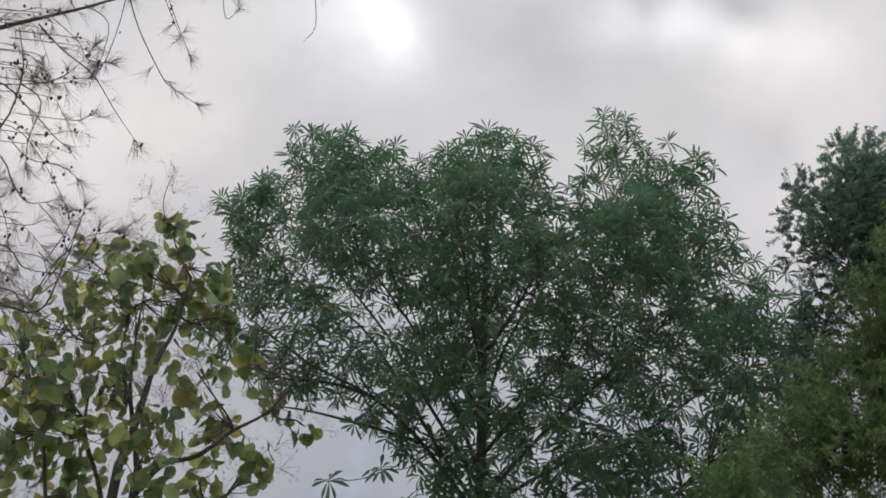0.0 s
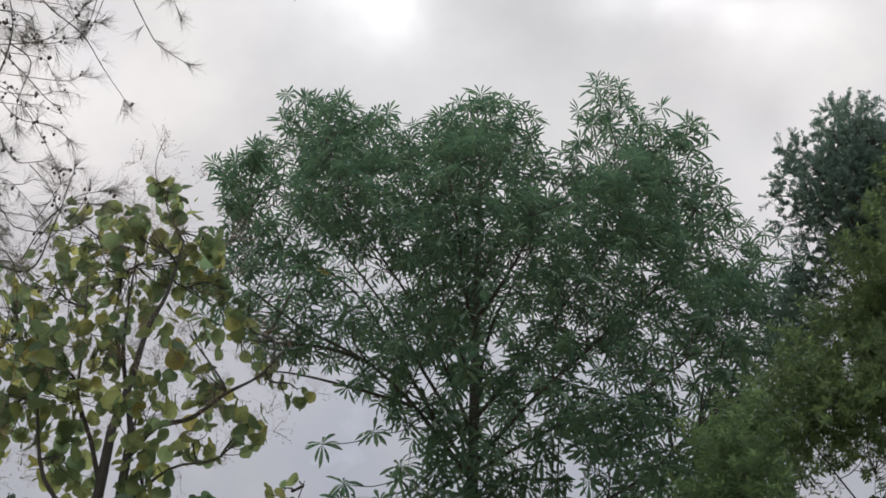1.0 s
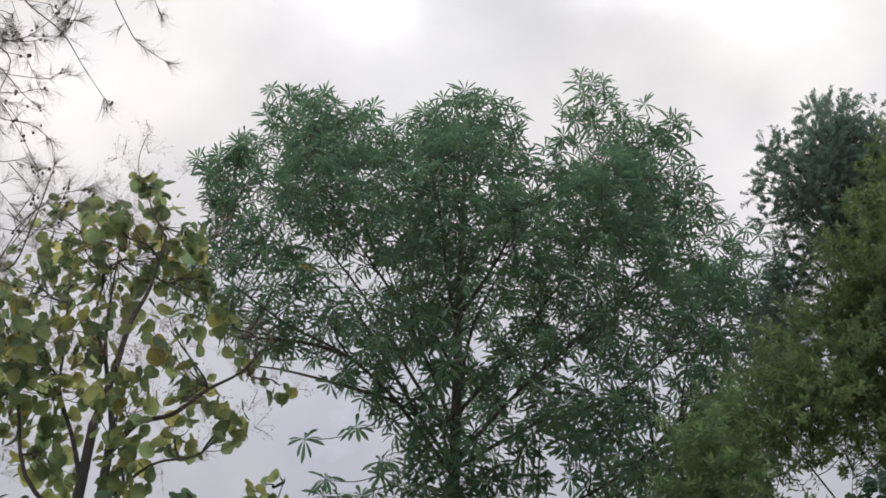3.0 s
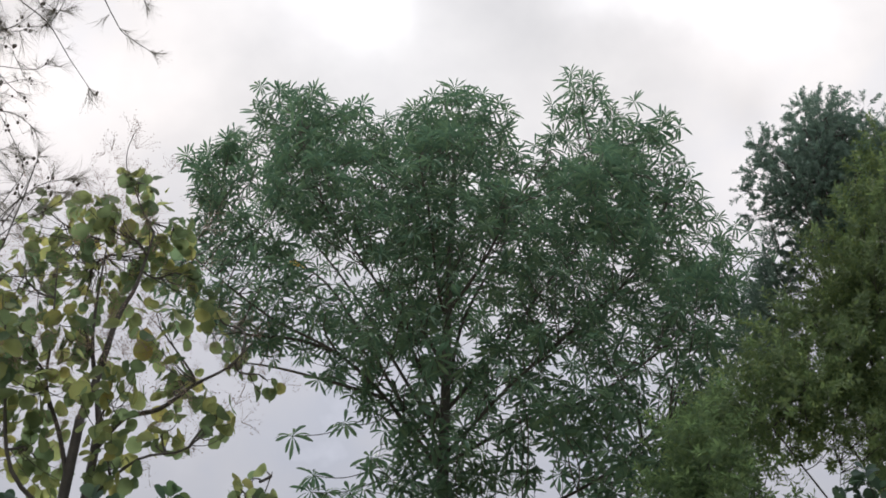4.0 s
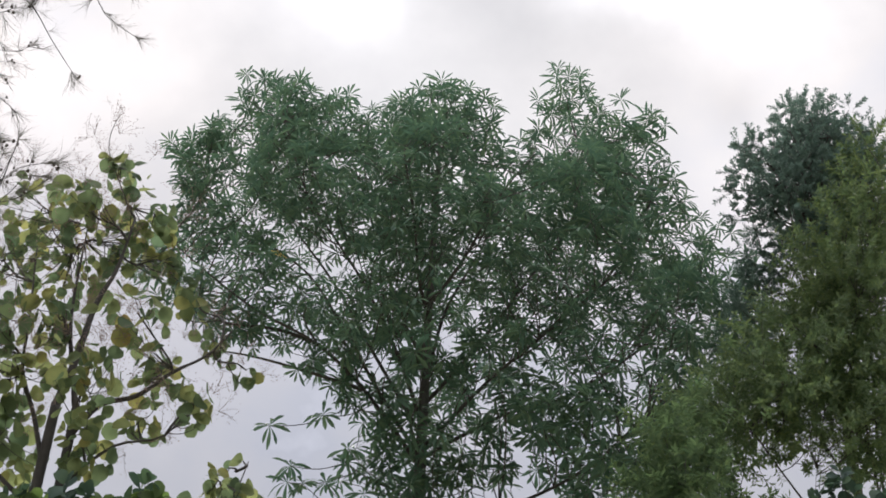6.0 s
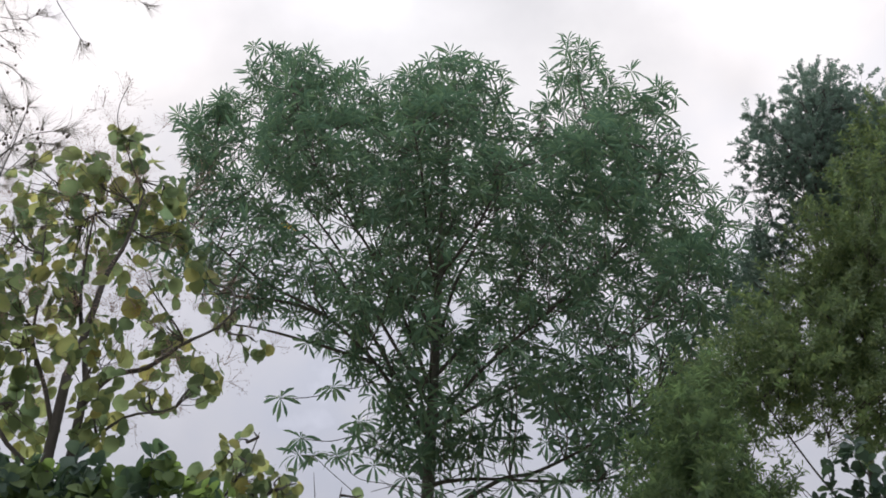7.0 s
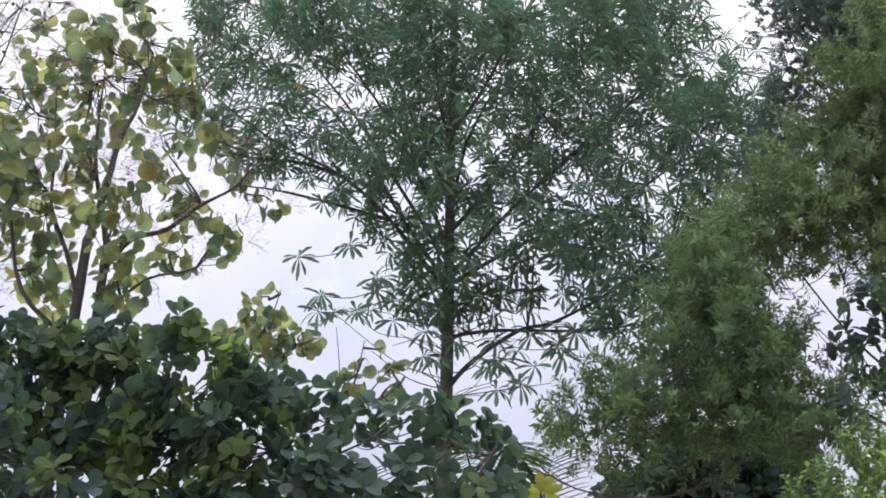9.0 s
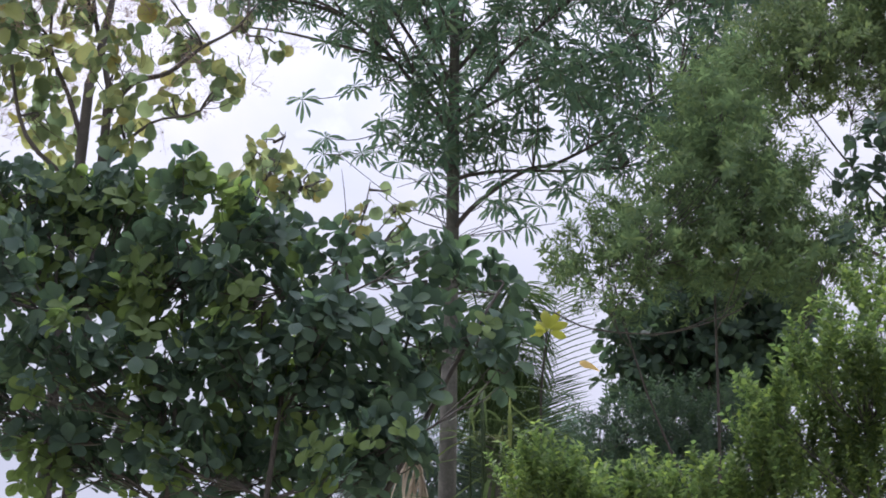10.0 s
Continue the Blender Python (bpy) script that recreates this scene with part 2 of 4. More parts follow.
def tube(soup, pts, r0, r1, sides=6, bumpy=0.0, rnd=None):
    """A tapered round stem along a smoothed line of points."""
    pts = [Vector(p) for p in pts]
    line = []
    for i in range(len(pts) - 1):
        a, b = pts[max(i - 1, 0)], pts[i]
        c, d = pts[i + 1], pts[min(i + 2, len(pts) - 1)]
        for s in range(4):
            u = s / 4
            line.append(0.5 * ((2 * b) + (c - a) * u + (2 * a - 5 * b + 4 * c - d) * u * u + (3 * b - a - 3 * c + d) * u ** 3))
    line.append(pts[-1])
    verts, faces = [], []
    n = len(line)
    side = Vector((0.31, 0.87, 0.2))
    for i, p in enumerate(line):
        along = (line[min(i + 1, n - 1)] - line[max(i - 1, 0)]).normalized()
        x = along.cross(side).normalized() if abs(along.dot(side)) < 0.95 else along.orthogonal().normalized()
        y = along.cross(x)
        r = r0 + (r1 - r0) * i / (n - 1)
        for k in range(sides):
            a = 2 * math.pi * k / sides
            rr = r * (1 + (rnd.uniform(-bumpy, bumpy) if rnd else 0))
            verts.append(p + rr * (math.cos(a) * x + math.sin(a) * y))
    for i in range(n - 1):
        for k in range(sides):
            k2 = (k + 1) % sides
            faces.append((i * sides + k, i * sides + k2, (i + 1) * sides + k2, (i + 1) * sides + k))
    faces.append(tuple(range((n - 1) * sides, n * sides)))
    faces.append(tuple(reversed(range(sides))))
    soup.put(verts, faces)
    return line


def blade(length, widths, droop=0.2, fold=0.15, stem=0.0):
    """One leaf along +x with its face up: rows of left, rib and right points; widths are half-widths at even steps."""
    verts, faces = [], []
    n = len(widths)
    for i, w in enumerate(widths):
        u = i / (n - 1)
        x = stem + length * u * (1 - 0.12 * droop * u)
        z = -droop * length * u * u
        verts += [(x, w, z + fold * w), (x, 0, z), (x, -w, z + fold * w)]
    for i in range(n - 1):
        a = 3 * i
        faces += [(a, a + 3, a + 4, a + 1), (a + 1, a + 4, a + 5, a + 2)]
    if stem:
        k = len(verts)
        s = 0.012 * length
        verts += [(0, s, 0), (0, -s, 0), (stem, -s, 0), (stem, s, 0)]
        faces.append((k, k + 1, k + 2, k + 3))
    return verts, faces


def turn_to(direction, spin=0.0):
    """The rotation that carries +z to a direction, after a spin about z."""
    q = Vector(direction).normalized().to_track_quat("Z", "Y")
    return q.to_matrix().to_4x4() @ Matrix.Rotation(spin, 4, "Z")


def place(p, direction, spin, size):
    return Matrix.Translation(p) @ turn_to(direction, spin) @ Matrix.Diagonal((size, size, size, 1))


def in_lobe(rnd, lobe, deep=1.0, flat=1.0, shell=0.45):
    """A random place in a lobe (x, y, z, radius), more often near its outside, and the way outwards."""
    while True:
        d = Vector((rnd.gauss(0, 1), rnd.gauss(0, 1), rnd.gauss(0, 1)))
        if d.length > 0.01:
            d.normalize()
            break
    r = rnd.random() ** shell
    c = Vector(lobe[:3])
    return c + Vector((d.x * r, d.y * r * deep, d.z * r * flat)) * lobe[3], d


class Spread:
    """Keeps places at least some distance apart."""

    def __init__(self, gap):
        self.gap, self.cells = gap, {}

    def free(self, p):
        k = tuple(int(math.floor(c / self.gap)) for c in p)
        for i in (-1, 0, 1):
            for j in (-1, 0, 1):
                for h in (-1, 0, 1):
                    for q in self.cells.get((k[0] + i, k[1] + j, k[2] + h), ()):
                        if (q - p).length < self.gap:
                            return False
        self.cells.setdefault(k, []).append(p)
        return True


def limb_to(soup, rnd, start, end, r0, r1, sag=0.0, sides=6, bend=0.13):
    start, end = Vector(start), Vector(end)
    a = start.lerp(end, 0.35) + Vector((rnd.uniform(-1, 1), rnd.uniform(-1, 1), rnd.uniform(-1, 0.4))) * bend * (end - start).length
    b = start.lerp(end, 0.7) + Vector((rnd.uniform(-1, 1), rnd.uniform(-1, 1), rnd.uniform(-1, 0.4))) * 0.85 * bend * (end - start).length
    a.z -= sag
    b.z -= sag
    return tube(soup, [start, a, b, end], r0, r1, sides)


def inside(outline, x, z):
    """Whether (x, z) lies within a closed outline."""
    hit = False
    for (x0, z0), (x1, z1) in zip(outline, outline[1:] + outline[:1]):
        if (z0 > z) != (z1 > z) and x < x0 + (x1 - x0) * (z - z0) / (z1 - z0):
            hit = not hit
    return hit


def from_edge(outline, x, z):
    """How far (x, z) lies from an outline."""
    best, p = 99.0, Vector((x, z))
    for a, b in zip(outline, outline[1:] + outline[:1]):
        a, b = Vector(a), Vector(b)
        u = max(0.0, min(1.0, (p - a).dot(b - a) / max(1e-9, (b - a).length_squared)))
        best = min(best, (a.lerp(b, u) - p).length)
    return best


def set_back(x, y, z, dy):
    """A place moved along the camera's sight line, keeping its spot in the view."""
    k = 1 + dy / y
    return Vector((x * k, y + dy, 1.7 + (z - 1.7) * k))


def pick_in(outline, rnd):
    xs, zs = [p[0] for p in outline], [p[1] for p in outline]
    while True:
        x, z = rnd.uniform(min(xs), max(xs)), rnd.uniform(min(zs), max(zs))
        if inside(outline, x, z):
            return x, z


def crown_lobes(outline, y, gap, radius, deep, seed, inset=0.6):
    """Clumps (x, y, z, radius) that fill an outline, deepest in its middle."""
    rnd, apart, out = random.Random(seed), Spread(gap), []
    for _ in range(2500):
        x, z = pick_in(outline, rnd)
        e = from_edge(outline, x, z)
        r = radius * rnd.uniform(0.7, 1.2)
        if e < inset * r:
            r = max(0.05, e / inset)
        p = set_back(x, y, z, rnd.uniform(-1, 1) * deep * min(1.0, 0.25 + e / 0.5))
        if apart.free(p):
            out.append((p.x, p.y, p.z, r))
    return out


# ---------------------------------------------------------------- ground
def ground():
    s = Soup()
    rnd = random.Random(3)
    n, verts, faces = 80, [], []
    for i in range(n + 1):
        for j in range(n + 1):
            u, v = (i / n * 2 - 1), (j / n * 2 - 1)
            x, y = math.copysign(abs(u) ** 4, u) * 2500, math.copysign(abs(v) ** 4, v) * 2500
            verts.append((x, y, 0.05 * noise.noise((x * 0.4, y * 0.4, 0.0)) if abs(x) + abs(y) < 200 else 0.0))
    for i in range(n):
        for j in range(n):
            a = i * (n + 1) + j
            faces.append((a, a + n + 1, a + n + 2, a + 1))
    s.put(verts, faces)
    return tagged(new("ground", s.mesh("ground", M_GROUND)), label="unseen ground under and before the trees, pale to bounce light", category="ground", kind="structure")


ground()


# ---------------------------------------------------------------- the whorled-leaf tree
# crown outlines and rim shoots, placed to fit the camera's view
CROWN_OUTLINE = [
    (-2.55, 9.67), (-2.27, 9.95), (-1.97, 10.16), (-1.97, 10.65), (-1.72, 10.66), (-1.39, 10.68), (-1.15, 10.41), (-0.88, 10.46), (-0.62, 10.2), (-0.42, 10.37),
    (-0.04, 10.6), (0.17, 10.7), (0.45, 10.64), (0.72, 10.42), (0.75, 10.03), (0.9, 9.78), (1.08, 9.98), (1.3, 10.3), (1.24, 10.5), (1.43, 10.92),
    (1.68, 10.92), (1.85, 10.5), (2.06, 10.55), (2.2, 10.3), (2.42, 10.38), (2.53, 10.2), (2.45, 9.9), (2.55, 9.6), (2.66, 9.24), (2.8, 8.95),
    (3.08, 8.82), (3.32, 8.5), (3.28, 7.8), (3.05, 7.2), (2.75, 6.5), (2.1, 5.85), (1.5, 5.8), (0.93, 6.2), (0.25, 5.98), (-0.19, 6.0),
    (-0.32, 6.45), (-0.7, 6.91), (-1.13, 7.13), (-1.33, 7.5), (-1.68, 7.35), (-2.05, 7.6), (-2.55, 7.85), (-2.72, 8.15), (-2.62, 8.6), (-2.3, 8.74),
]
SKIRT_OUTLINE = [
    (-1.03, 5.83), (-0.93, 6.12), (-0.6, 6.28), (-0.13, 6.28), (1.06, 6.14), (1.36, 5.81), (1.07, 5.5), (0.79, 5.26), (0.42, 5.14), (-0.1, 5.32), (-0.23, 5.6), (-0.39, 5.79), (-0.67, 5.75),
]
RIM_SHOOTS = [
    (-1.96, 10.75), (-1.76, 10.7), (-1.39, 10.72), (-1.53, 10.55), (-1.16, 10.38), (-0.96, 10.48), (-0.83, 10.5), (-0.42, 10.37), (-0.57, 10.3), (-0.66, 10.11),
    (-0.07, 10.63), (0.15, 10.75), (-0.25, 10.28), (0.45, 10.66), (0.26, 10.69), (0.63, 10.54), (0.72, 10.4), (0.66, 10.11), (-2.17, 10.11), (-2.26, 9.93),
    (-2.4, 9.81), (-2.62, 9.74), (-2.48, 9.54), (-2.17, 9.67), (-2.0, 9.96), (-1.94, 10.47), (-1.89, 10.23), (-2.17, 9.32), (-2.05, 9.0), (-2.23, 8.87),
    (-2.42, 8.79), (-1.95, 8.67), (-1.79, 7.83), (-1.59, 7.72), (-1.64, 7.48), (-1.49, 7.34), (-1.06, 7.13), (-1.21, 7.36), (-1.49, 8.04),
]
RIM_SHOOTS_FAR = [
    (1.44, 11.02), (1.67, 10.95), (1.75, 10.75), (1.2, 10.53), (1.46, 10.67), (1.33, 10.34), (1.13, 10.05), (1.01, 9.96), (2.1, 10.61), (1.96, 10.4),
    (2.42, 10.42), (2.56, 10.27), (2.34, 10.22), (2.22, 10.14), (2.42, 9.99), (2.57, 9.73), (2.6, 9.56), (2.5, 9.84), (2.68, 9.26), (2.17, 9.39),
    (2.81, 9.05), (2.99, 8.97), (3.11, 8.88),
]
# rising limbs: their way in x and z, and how far they lean forwards or back
MAIN_LIMBS = [
    ([(0.1, 6.61), (-0.18, 7.29), (-0.52, 8.02), (-0.83, 8.54), (-1.16, 9.15), (-1.5, 10.1)], -0.5), ([(0.1, 6.28), (-0.29, 6.93), (-0.7, 7.63), (-1.07, 8.19), (-1.61, 8.63), (-2.2, 9.2)], 0.2),
    ([(0.13, 7.19), (-0.07, 7.66), (-0.31, 8.29), (-0.58, 8.97), (-0.8, 9.68)], 0.6), ([(0.14, 7.67), (0.02, 8.18), (-0.09, 8.85), (-0.22, 9.79)], -0.7),
    ([(0.12, 6.84), (0.52, 7.44), (1.06, 8.23), (1.52, 9.07), (1.6, 10.3)], 0.4), ([(0.11, 6.39), (0.68, 7.09), (1.32, 7.73), (2.06, 8.54), (2.4, 9.4)], -0.5),
    ([(0.16, 7.93), (0.45, 8.53), (0.78, 9.18), (1.14, 9.79)], -0.6), ([(0.1, 6.3), (0.78, 6.75), (1.4, 6.95), (2.16, 7.52), (2.8, 8.3)], 0.3),
    ([(0.17, 8.38), (0.44, 9.02), (0.55, 9.83)], 0.7), ([(0.1, 6.2), (-0.4, 6.9), (-0.9, 7.4), (-1.5, 7.75), (-2.0, 8.15), (-2.45, 8.55)], -0.6),
    ([(-0.93, 7.42), (-1.3, 7.55), (-1.75, 7.6), (-2.2, 7.75)], -0.5), ([(-0.45, 6.95), (-0.95, 7.1), (-1.45, 7.25), (-1.95, 7.3)], 0.2),
    ([(0.1, 6.5), (-0.35, 7.3), (-0.85, 8.1), (-1.45, 9.0), (-1.9, 9.9)], 0.9), ([(0.12, 7.0), (0.3, 7.8), (0.62, 8.6), (0.9, 9.3)], 0.9),
]


def whorl_mesh(seed, leaves, droop, lift, broad=1.0):
    rnd = random.Random(seed)
    s = Soup()
    for k in range(leaves):
        length = rnd.uniform(0.115, 0.175)
        w = length * broad * rnd.uniform(0.072, 0.092)
        v, f = blade(length, [0.14 * w, 0.42 * w, 0.72 * w, 0.96 * w, w, 0.28 * w], rnd.uniform(0.5, 1.4) * droop, 0.22, stem=0.018)
        ang = 2 * math.pi * (k + rnd.uniform(-0.25, 0.25)) / leaves
        tip = radians(lift + rnd.uniform(-22, 22))
        m = Matrix.Rotation(ang, 4, "Z") @ Matrix.Rotation(-tip, 4, "Y") @ Matrix.Rotation(rnd.uniform(-0.4, 0.4), 4, "X")
        s.put(v, f, m)
    return s


_s = Soup()
_s.put(*blade(0.20, [0.01, 0.05, 0.075, 0.07, 0.04, 0.004], 0.25, 0.2, stem=0.04))
HEART_YELLOW = _s.mesh("yellow_leaf", M_YELLOW)
WHORLS_UP = [whorl_mesh(20 + i, n, 0.95, 50) for i, n in enumerate((11, 12, 13, 11, 12))]
WHORLS_DOWN = [whorl_mesh(40 + i, n, 0.6, 12, 1.3) for i, n in enumerate((12, 13, 11, 12))]


def whorled_tree():
    rnd = random.Random(11)
    tree = thing("tree", "tall slender tree with whorls of narrow dark green leaves", "tree", (0.0, 9.7, 0.0))
    s = Soup()
    axis = [(0.0, 9.7, -0.1), (0.01, 9.7, 1.2), (0.03, 9.7, 3.0), (0.08, 9.7, 5.3), (0.11, 9.7, 7.5), (0.15, 9.72, 9.4), (0.16, 9.75, 10.2)]
    tube(s, axis, 0.105, 0.010, 12, 0.05, rnd)
    part("trunk", s.mesh("trunk", M_BARK), tree, "straight pale grey-brown trunk")

    def on_axis(z):
        for a, b in zip(axis, axis[1:]):
            if a[2] <= z <= b[2]:
                return Vector(a).lerp(Vector(b), (z - a[2]) / (b[2] - a[2]))
        return Vector(axis[-1])

    twigs, crown, spots, nodes = Soup(), Soup(), [], []
    for way, lean in MAIN_LIMBS:
        n, ls = len(way) - 1, Soup()
        pts = [set_back(x + rnd.uniform(-0.05, 0.05) * (i > 0), 9.7, z, lean * i / n) for i, (x, z) in enumerate(way)]
        line = tube(ls, pts, 0.021, 0.005, 7, 0.05, rnd)
        part("limb", ls.mesh("limb", M_TWIG), tree)
        nodes += line[2:]
    nodes += [on_axis(5.2 + 0.2 * k) for k in range(24)]
    # two long low boughs on one side
    for pts, r in ((((0.1, 9.68, 5.76), (0.23, 9.6, 5.78), (0.56, 9.6, 5.82), (1.12, 9.6, 5.82), (1.53, 9.6, 5.85)), 0.02),
                   (((0.08, 9.68, 5.3), (0.29, 9.6, 5.52), (0.7, 9.6, 5.82), (1.0, 9.6, 5.9), (1.53, 9.6, 6.21), (2.1, 9.6, 6.7)), 0.024)):
        ls = Soup()
        nodes += tube(ls, pts, r, 0.010, 7, 0.06, rnd)[4:]
        part("limb", ls.mesh("limb", M_TWIG), tree)
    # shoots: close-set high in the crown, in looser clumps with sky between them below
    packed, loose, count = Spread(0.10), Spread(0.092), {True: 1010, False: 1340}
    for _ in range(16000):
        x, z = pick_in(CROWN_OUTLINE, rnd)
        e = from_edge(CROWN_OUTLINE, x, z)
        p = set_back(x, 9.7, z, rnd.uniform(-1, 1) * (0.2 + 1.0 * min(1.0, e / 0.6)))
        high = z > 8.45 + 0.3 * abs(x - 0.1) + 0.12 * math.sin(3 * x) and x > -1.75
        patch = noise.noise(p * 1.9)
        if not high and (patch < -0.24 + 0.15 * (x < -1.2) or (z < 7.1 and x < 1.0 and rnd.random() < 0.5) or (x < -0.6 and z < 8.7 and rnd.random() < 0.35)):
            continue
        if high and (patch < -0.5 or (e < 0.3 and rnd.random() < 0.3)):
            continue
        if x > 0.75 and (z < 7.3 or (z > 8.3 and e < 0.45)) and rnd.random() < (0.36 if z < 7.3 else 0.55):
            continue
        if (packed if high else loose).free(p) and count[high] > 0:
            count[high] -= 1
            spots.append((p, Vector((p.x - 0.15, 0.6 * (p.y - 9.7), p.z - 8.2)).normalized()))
    hanging = Spread(0.18)
    for _ in range(130):
        x, z = pick_in(SKIRT_OUTLINE, rnd)
        p = set_back(x, 9.4, z, rnd.uniform(-0.25, 0.5))
        if hanging.free(p) and noise.noise(p * 2.6) > -0.12:
            spots.append((p, Vector((0.5 * (p.x - 0.1), 0.5 * (p.y - 9.7), 0.3)).normalized()))
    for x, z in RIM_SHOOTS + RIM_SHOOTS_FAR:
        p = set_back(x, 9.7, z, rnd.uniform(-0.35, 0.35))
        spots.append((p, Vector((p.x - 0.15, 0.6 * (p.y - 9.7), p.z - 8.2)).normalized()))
    clumps = {}
    for p, d in spots:
        clumps.setdefault(tuple(math.floor(c / 0.42) for c in p), []).append(p)
    for group in clumps.values():
        c = sum(group, Vector()) / len(group)
        root = min(nodes, key=lambda q: (q - c).length + 1.6 * max(0.0, q.z - c.z + 0.25 * (q - c).length))
        stout = 0.5 if c.z < 6.4 else 1.0
        line = limb_to(twigs, rnd, root, c, stout * (0.004 + 0.004 * min(1.6, (c - root).length)), 0.003, 0.0, 5, 0.07)
        for p in group:
            base = min(line[len(line) // 3:], key=lambda q: (q - p).length + 0.8 * max(0.0, q.z - p.z))
            tube(twigs, [base, base.lerp(p, 0.6) + Vector((0, 0, -0.02)), p], 0.0035, 0.0025, 3)
    rnd.shuffle(spots)
    spots.sort(key=lambda q: q[0].y)
    meshes = {}
    for i, (p, d) in enumerate(spots):
        low = p.z < 7.2 or rnd.random() < 0.35
        pool = WHORLS_DOWN if low else WHORLS_UP
        k = rnd.randrange(len(pool))
        up = (d * 0.5 + Vector((0, 0.22, 1.0)) + Vector((rnd.uniform(-0.4, 0.4), rnd.uniform(-0.4, 0.4), 0))).normalized()
        m = place(p, up, rnd.uniform(0, 6.28), rnd.uniform(0.82, 1.12) * (0.80 if p.z > 7.2 else 0.84 if p.z > 6.7 else 0.95))
        if i < 300:
            key = (low, k)
            if key not in meshes:
                meshes[key] = pool[k].mesh("leaf_whorl", M_MAIN)
            part("leaf_whorl", meshes[key], tree, m=m)
        else:
            crown.put(np.concatenate(pool[k].v), pool[k].f, m)
    part("branchwork", twigs.mesh("branchwork", M_TWIG), tree, kind="stuff")
    part("crown", crown.mesh("crown", M_MAIN), tree, "dense airy crown of whorled narrow leaves", "stuff")
    part("yellow_leaf", HEART_YELLOW, tree, "single yellow leaf", m=place((-1.42, 9.2, 8.06), (0.2, -0.8, 0.5), 0.4, 1.0))
    # lone outlying shoots low on the crown, on twigs that rise from it
    for tip, root in (((-1.2, 9.3, 6.35), (-0.62, 9.5, 6.62)), ((-0.76, 9.3, 6.47), (-0.35, 9.5, 6.7)), ((-0.99, 9.3, 5.99), (-0.5, 9.5, 6.15)), ((-1.0, 9.3, 5.84), (-0.45, 9.5, 6.05)),
                      ((-0.11, 9.3, 5.44), (0.06, 9.7, 5.3)), ((0.53, 9.3, 5.41), (0.3, 9.6, 5.5)), ((0.99, 9.3, 5.53), (0.5, 9.58, 5.72))):
        ls = Soup()
        tip, root = Vector(tip), Vector(root)
        tube(ls, [root, root.lerp(tip, 0.5) + Vector((0, 0, -0.05)), tip], 0.005, 0.0035, 5)
        part("shoot", ls.mesh("shoot", M_TWIG), tree)
        k = rnd.randrange(4)
        key = (True, k)
        if key not in meshes:
            meshes[key] = WHORLS_DOWN[k].mesh("leaf_whorl", M_MAIN)
        part("leaf_whorl", meshes[key], tree, m=place(tip, (rnd.uniform(-0.3, 0.1), 0.25, 1), rnd.uniform(0, 6), 1.0))
    # bare twigs below the crown
    for k in range(14):
        z = rnd.uniform(5.1, 6.1)
        a, b = on_axis(z), rnd.choice((-1, 1)) * rnd.uniform(0.35, 0.9)
        ls = Soup()
        tube(ls, [a, a + Vector((0.5 * b, -0.15, rnd.uniform(-0.05, 0.12))), a + Vector((b, -0.25, rnd.uniform(-0.15, 0.35)))], 0.006, 0.0025, 4)
        part("bare_twig", ls.mesh("bare_twig", M_TWIG), tree)
    return tree


whorled_tree()


# ---------------------------------------------------------------- the heart-leaved tree
LEFT_LOBES = [
    (-3.23, 8.37, 7.7, 0.36), (-2.68, 7.79, 7.46, 0.27), (-2.51, 8.1, 8.04, 0.15), (-2.25, 8.28, 7.68, 0.26), (-3.4, 8.22,
    7.13, 0.34), (-2.93, 8.42, 7.28, 0.38), (-2.46, 8.36, 7.38, 0.31), (-2.02, 8.42, 7.24, 0.2), (-3.05, 7.53, 6.18, 0.29),
    (-2.74, 7.94, 6.44, 0.32), (-3, 7.98, 5.97, 0.32), (-2.32, 7.57, 5.76, 0.28), (-2.02, 7.51, 6.2, 0.27), (-1.78, 8.33,
    6.88, 0.16), (-1.58, 8.48, 6.58, 0.15), (-3.01, 8.28, 5.6, 0.3), (-2.27, 7.82, 5.4, 0.24), (-1.93, 8.21, 6.18, 0.22),
    (-1.55, 7.8, 5.73, 0.18), (-2, 8.24, 5.76, 0.19), (-3.55, 7.78, 6.56, 0.39), (-3.57, 8.28, 6.01, 0.39), (-1.33, 8.49,
    6.38, 0.1),
]
LEFT_LOW_LOBES = [
    (-1.34, 7.88, 5.16, 0.13), (-1.13, 7.58, 4.94, 0.13), (-0.94, 7.83, 4.95, 0.13), (-1.08, 7.56, 4.75, 0.11), (-0.81,
    7.71, 4.89, 0.06), (-1.39, 7.55, 4.81, 0.11), (-1.15, 7.78, 5.31, 0.02), (-1.26, 7.84, 5.28, 0.02),
]
THIN_LOBES = [
    (-0.62, 7.8, 4.64, 0.08), (-0.51, 7.66, 4.71, 0.05), (-0.33, 7.76, 4.71, 0.09), (-0.27, 7.81, 4.6, 0.09), (-0.37, 7.74,
    4.85, 0.03), (-0.55, 7.71, 4.54, 0.06),
]


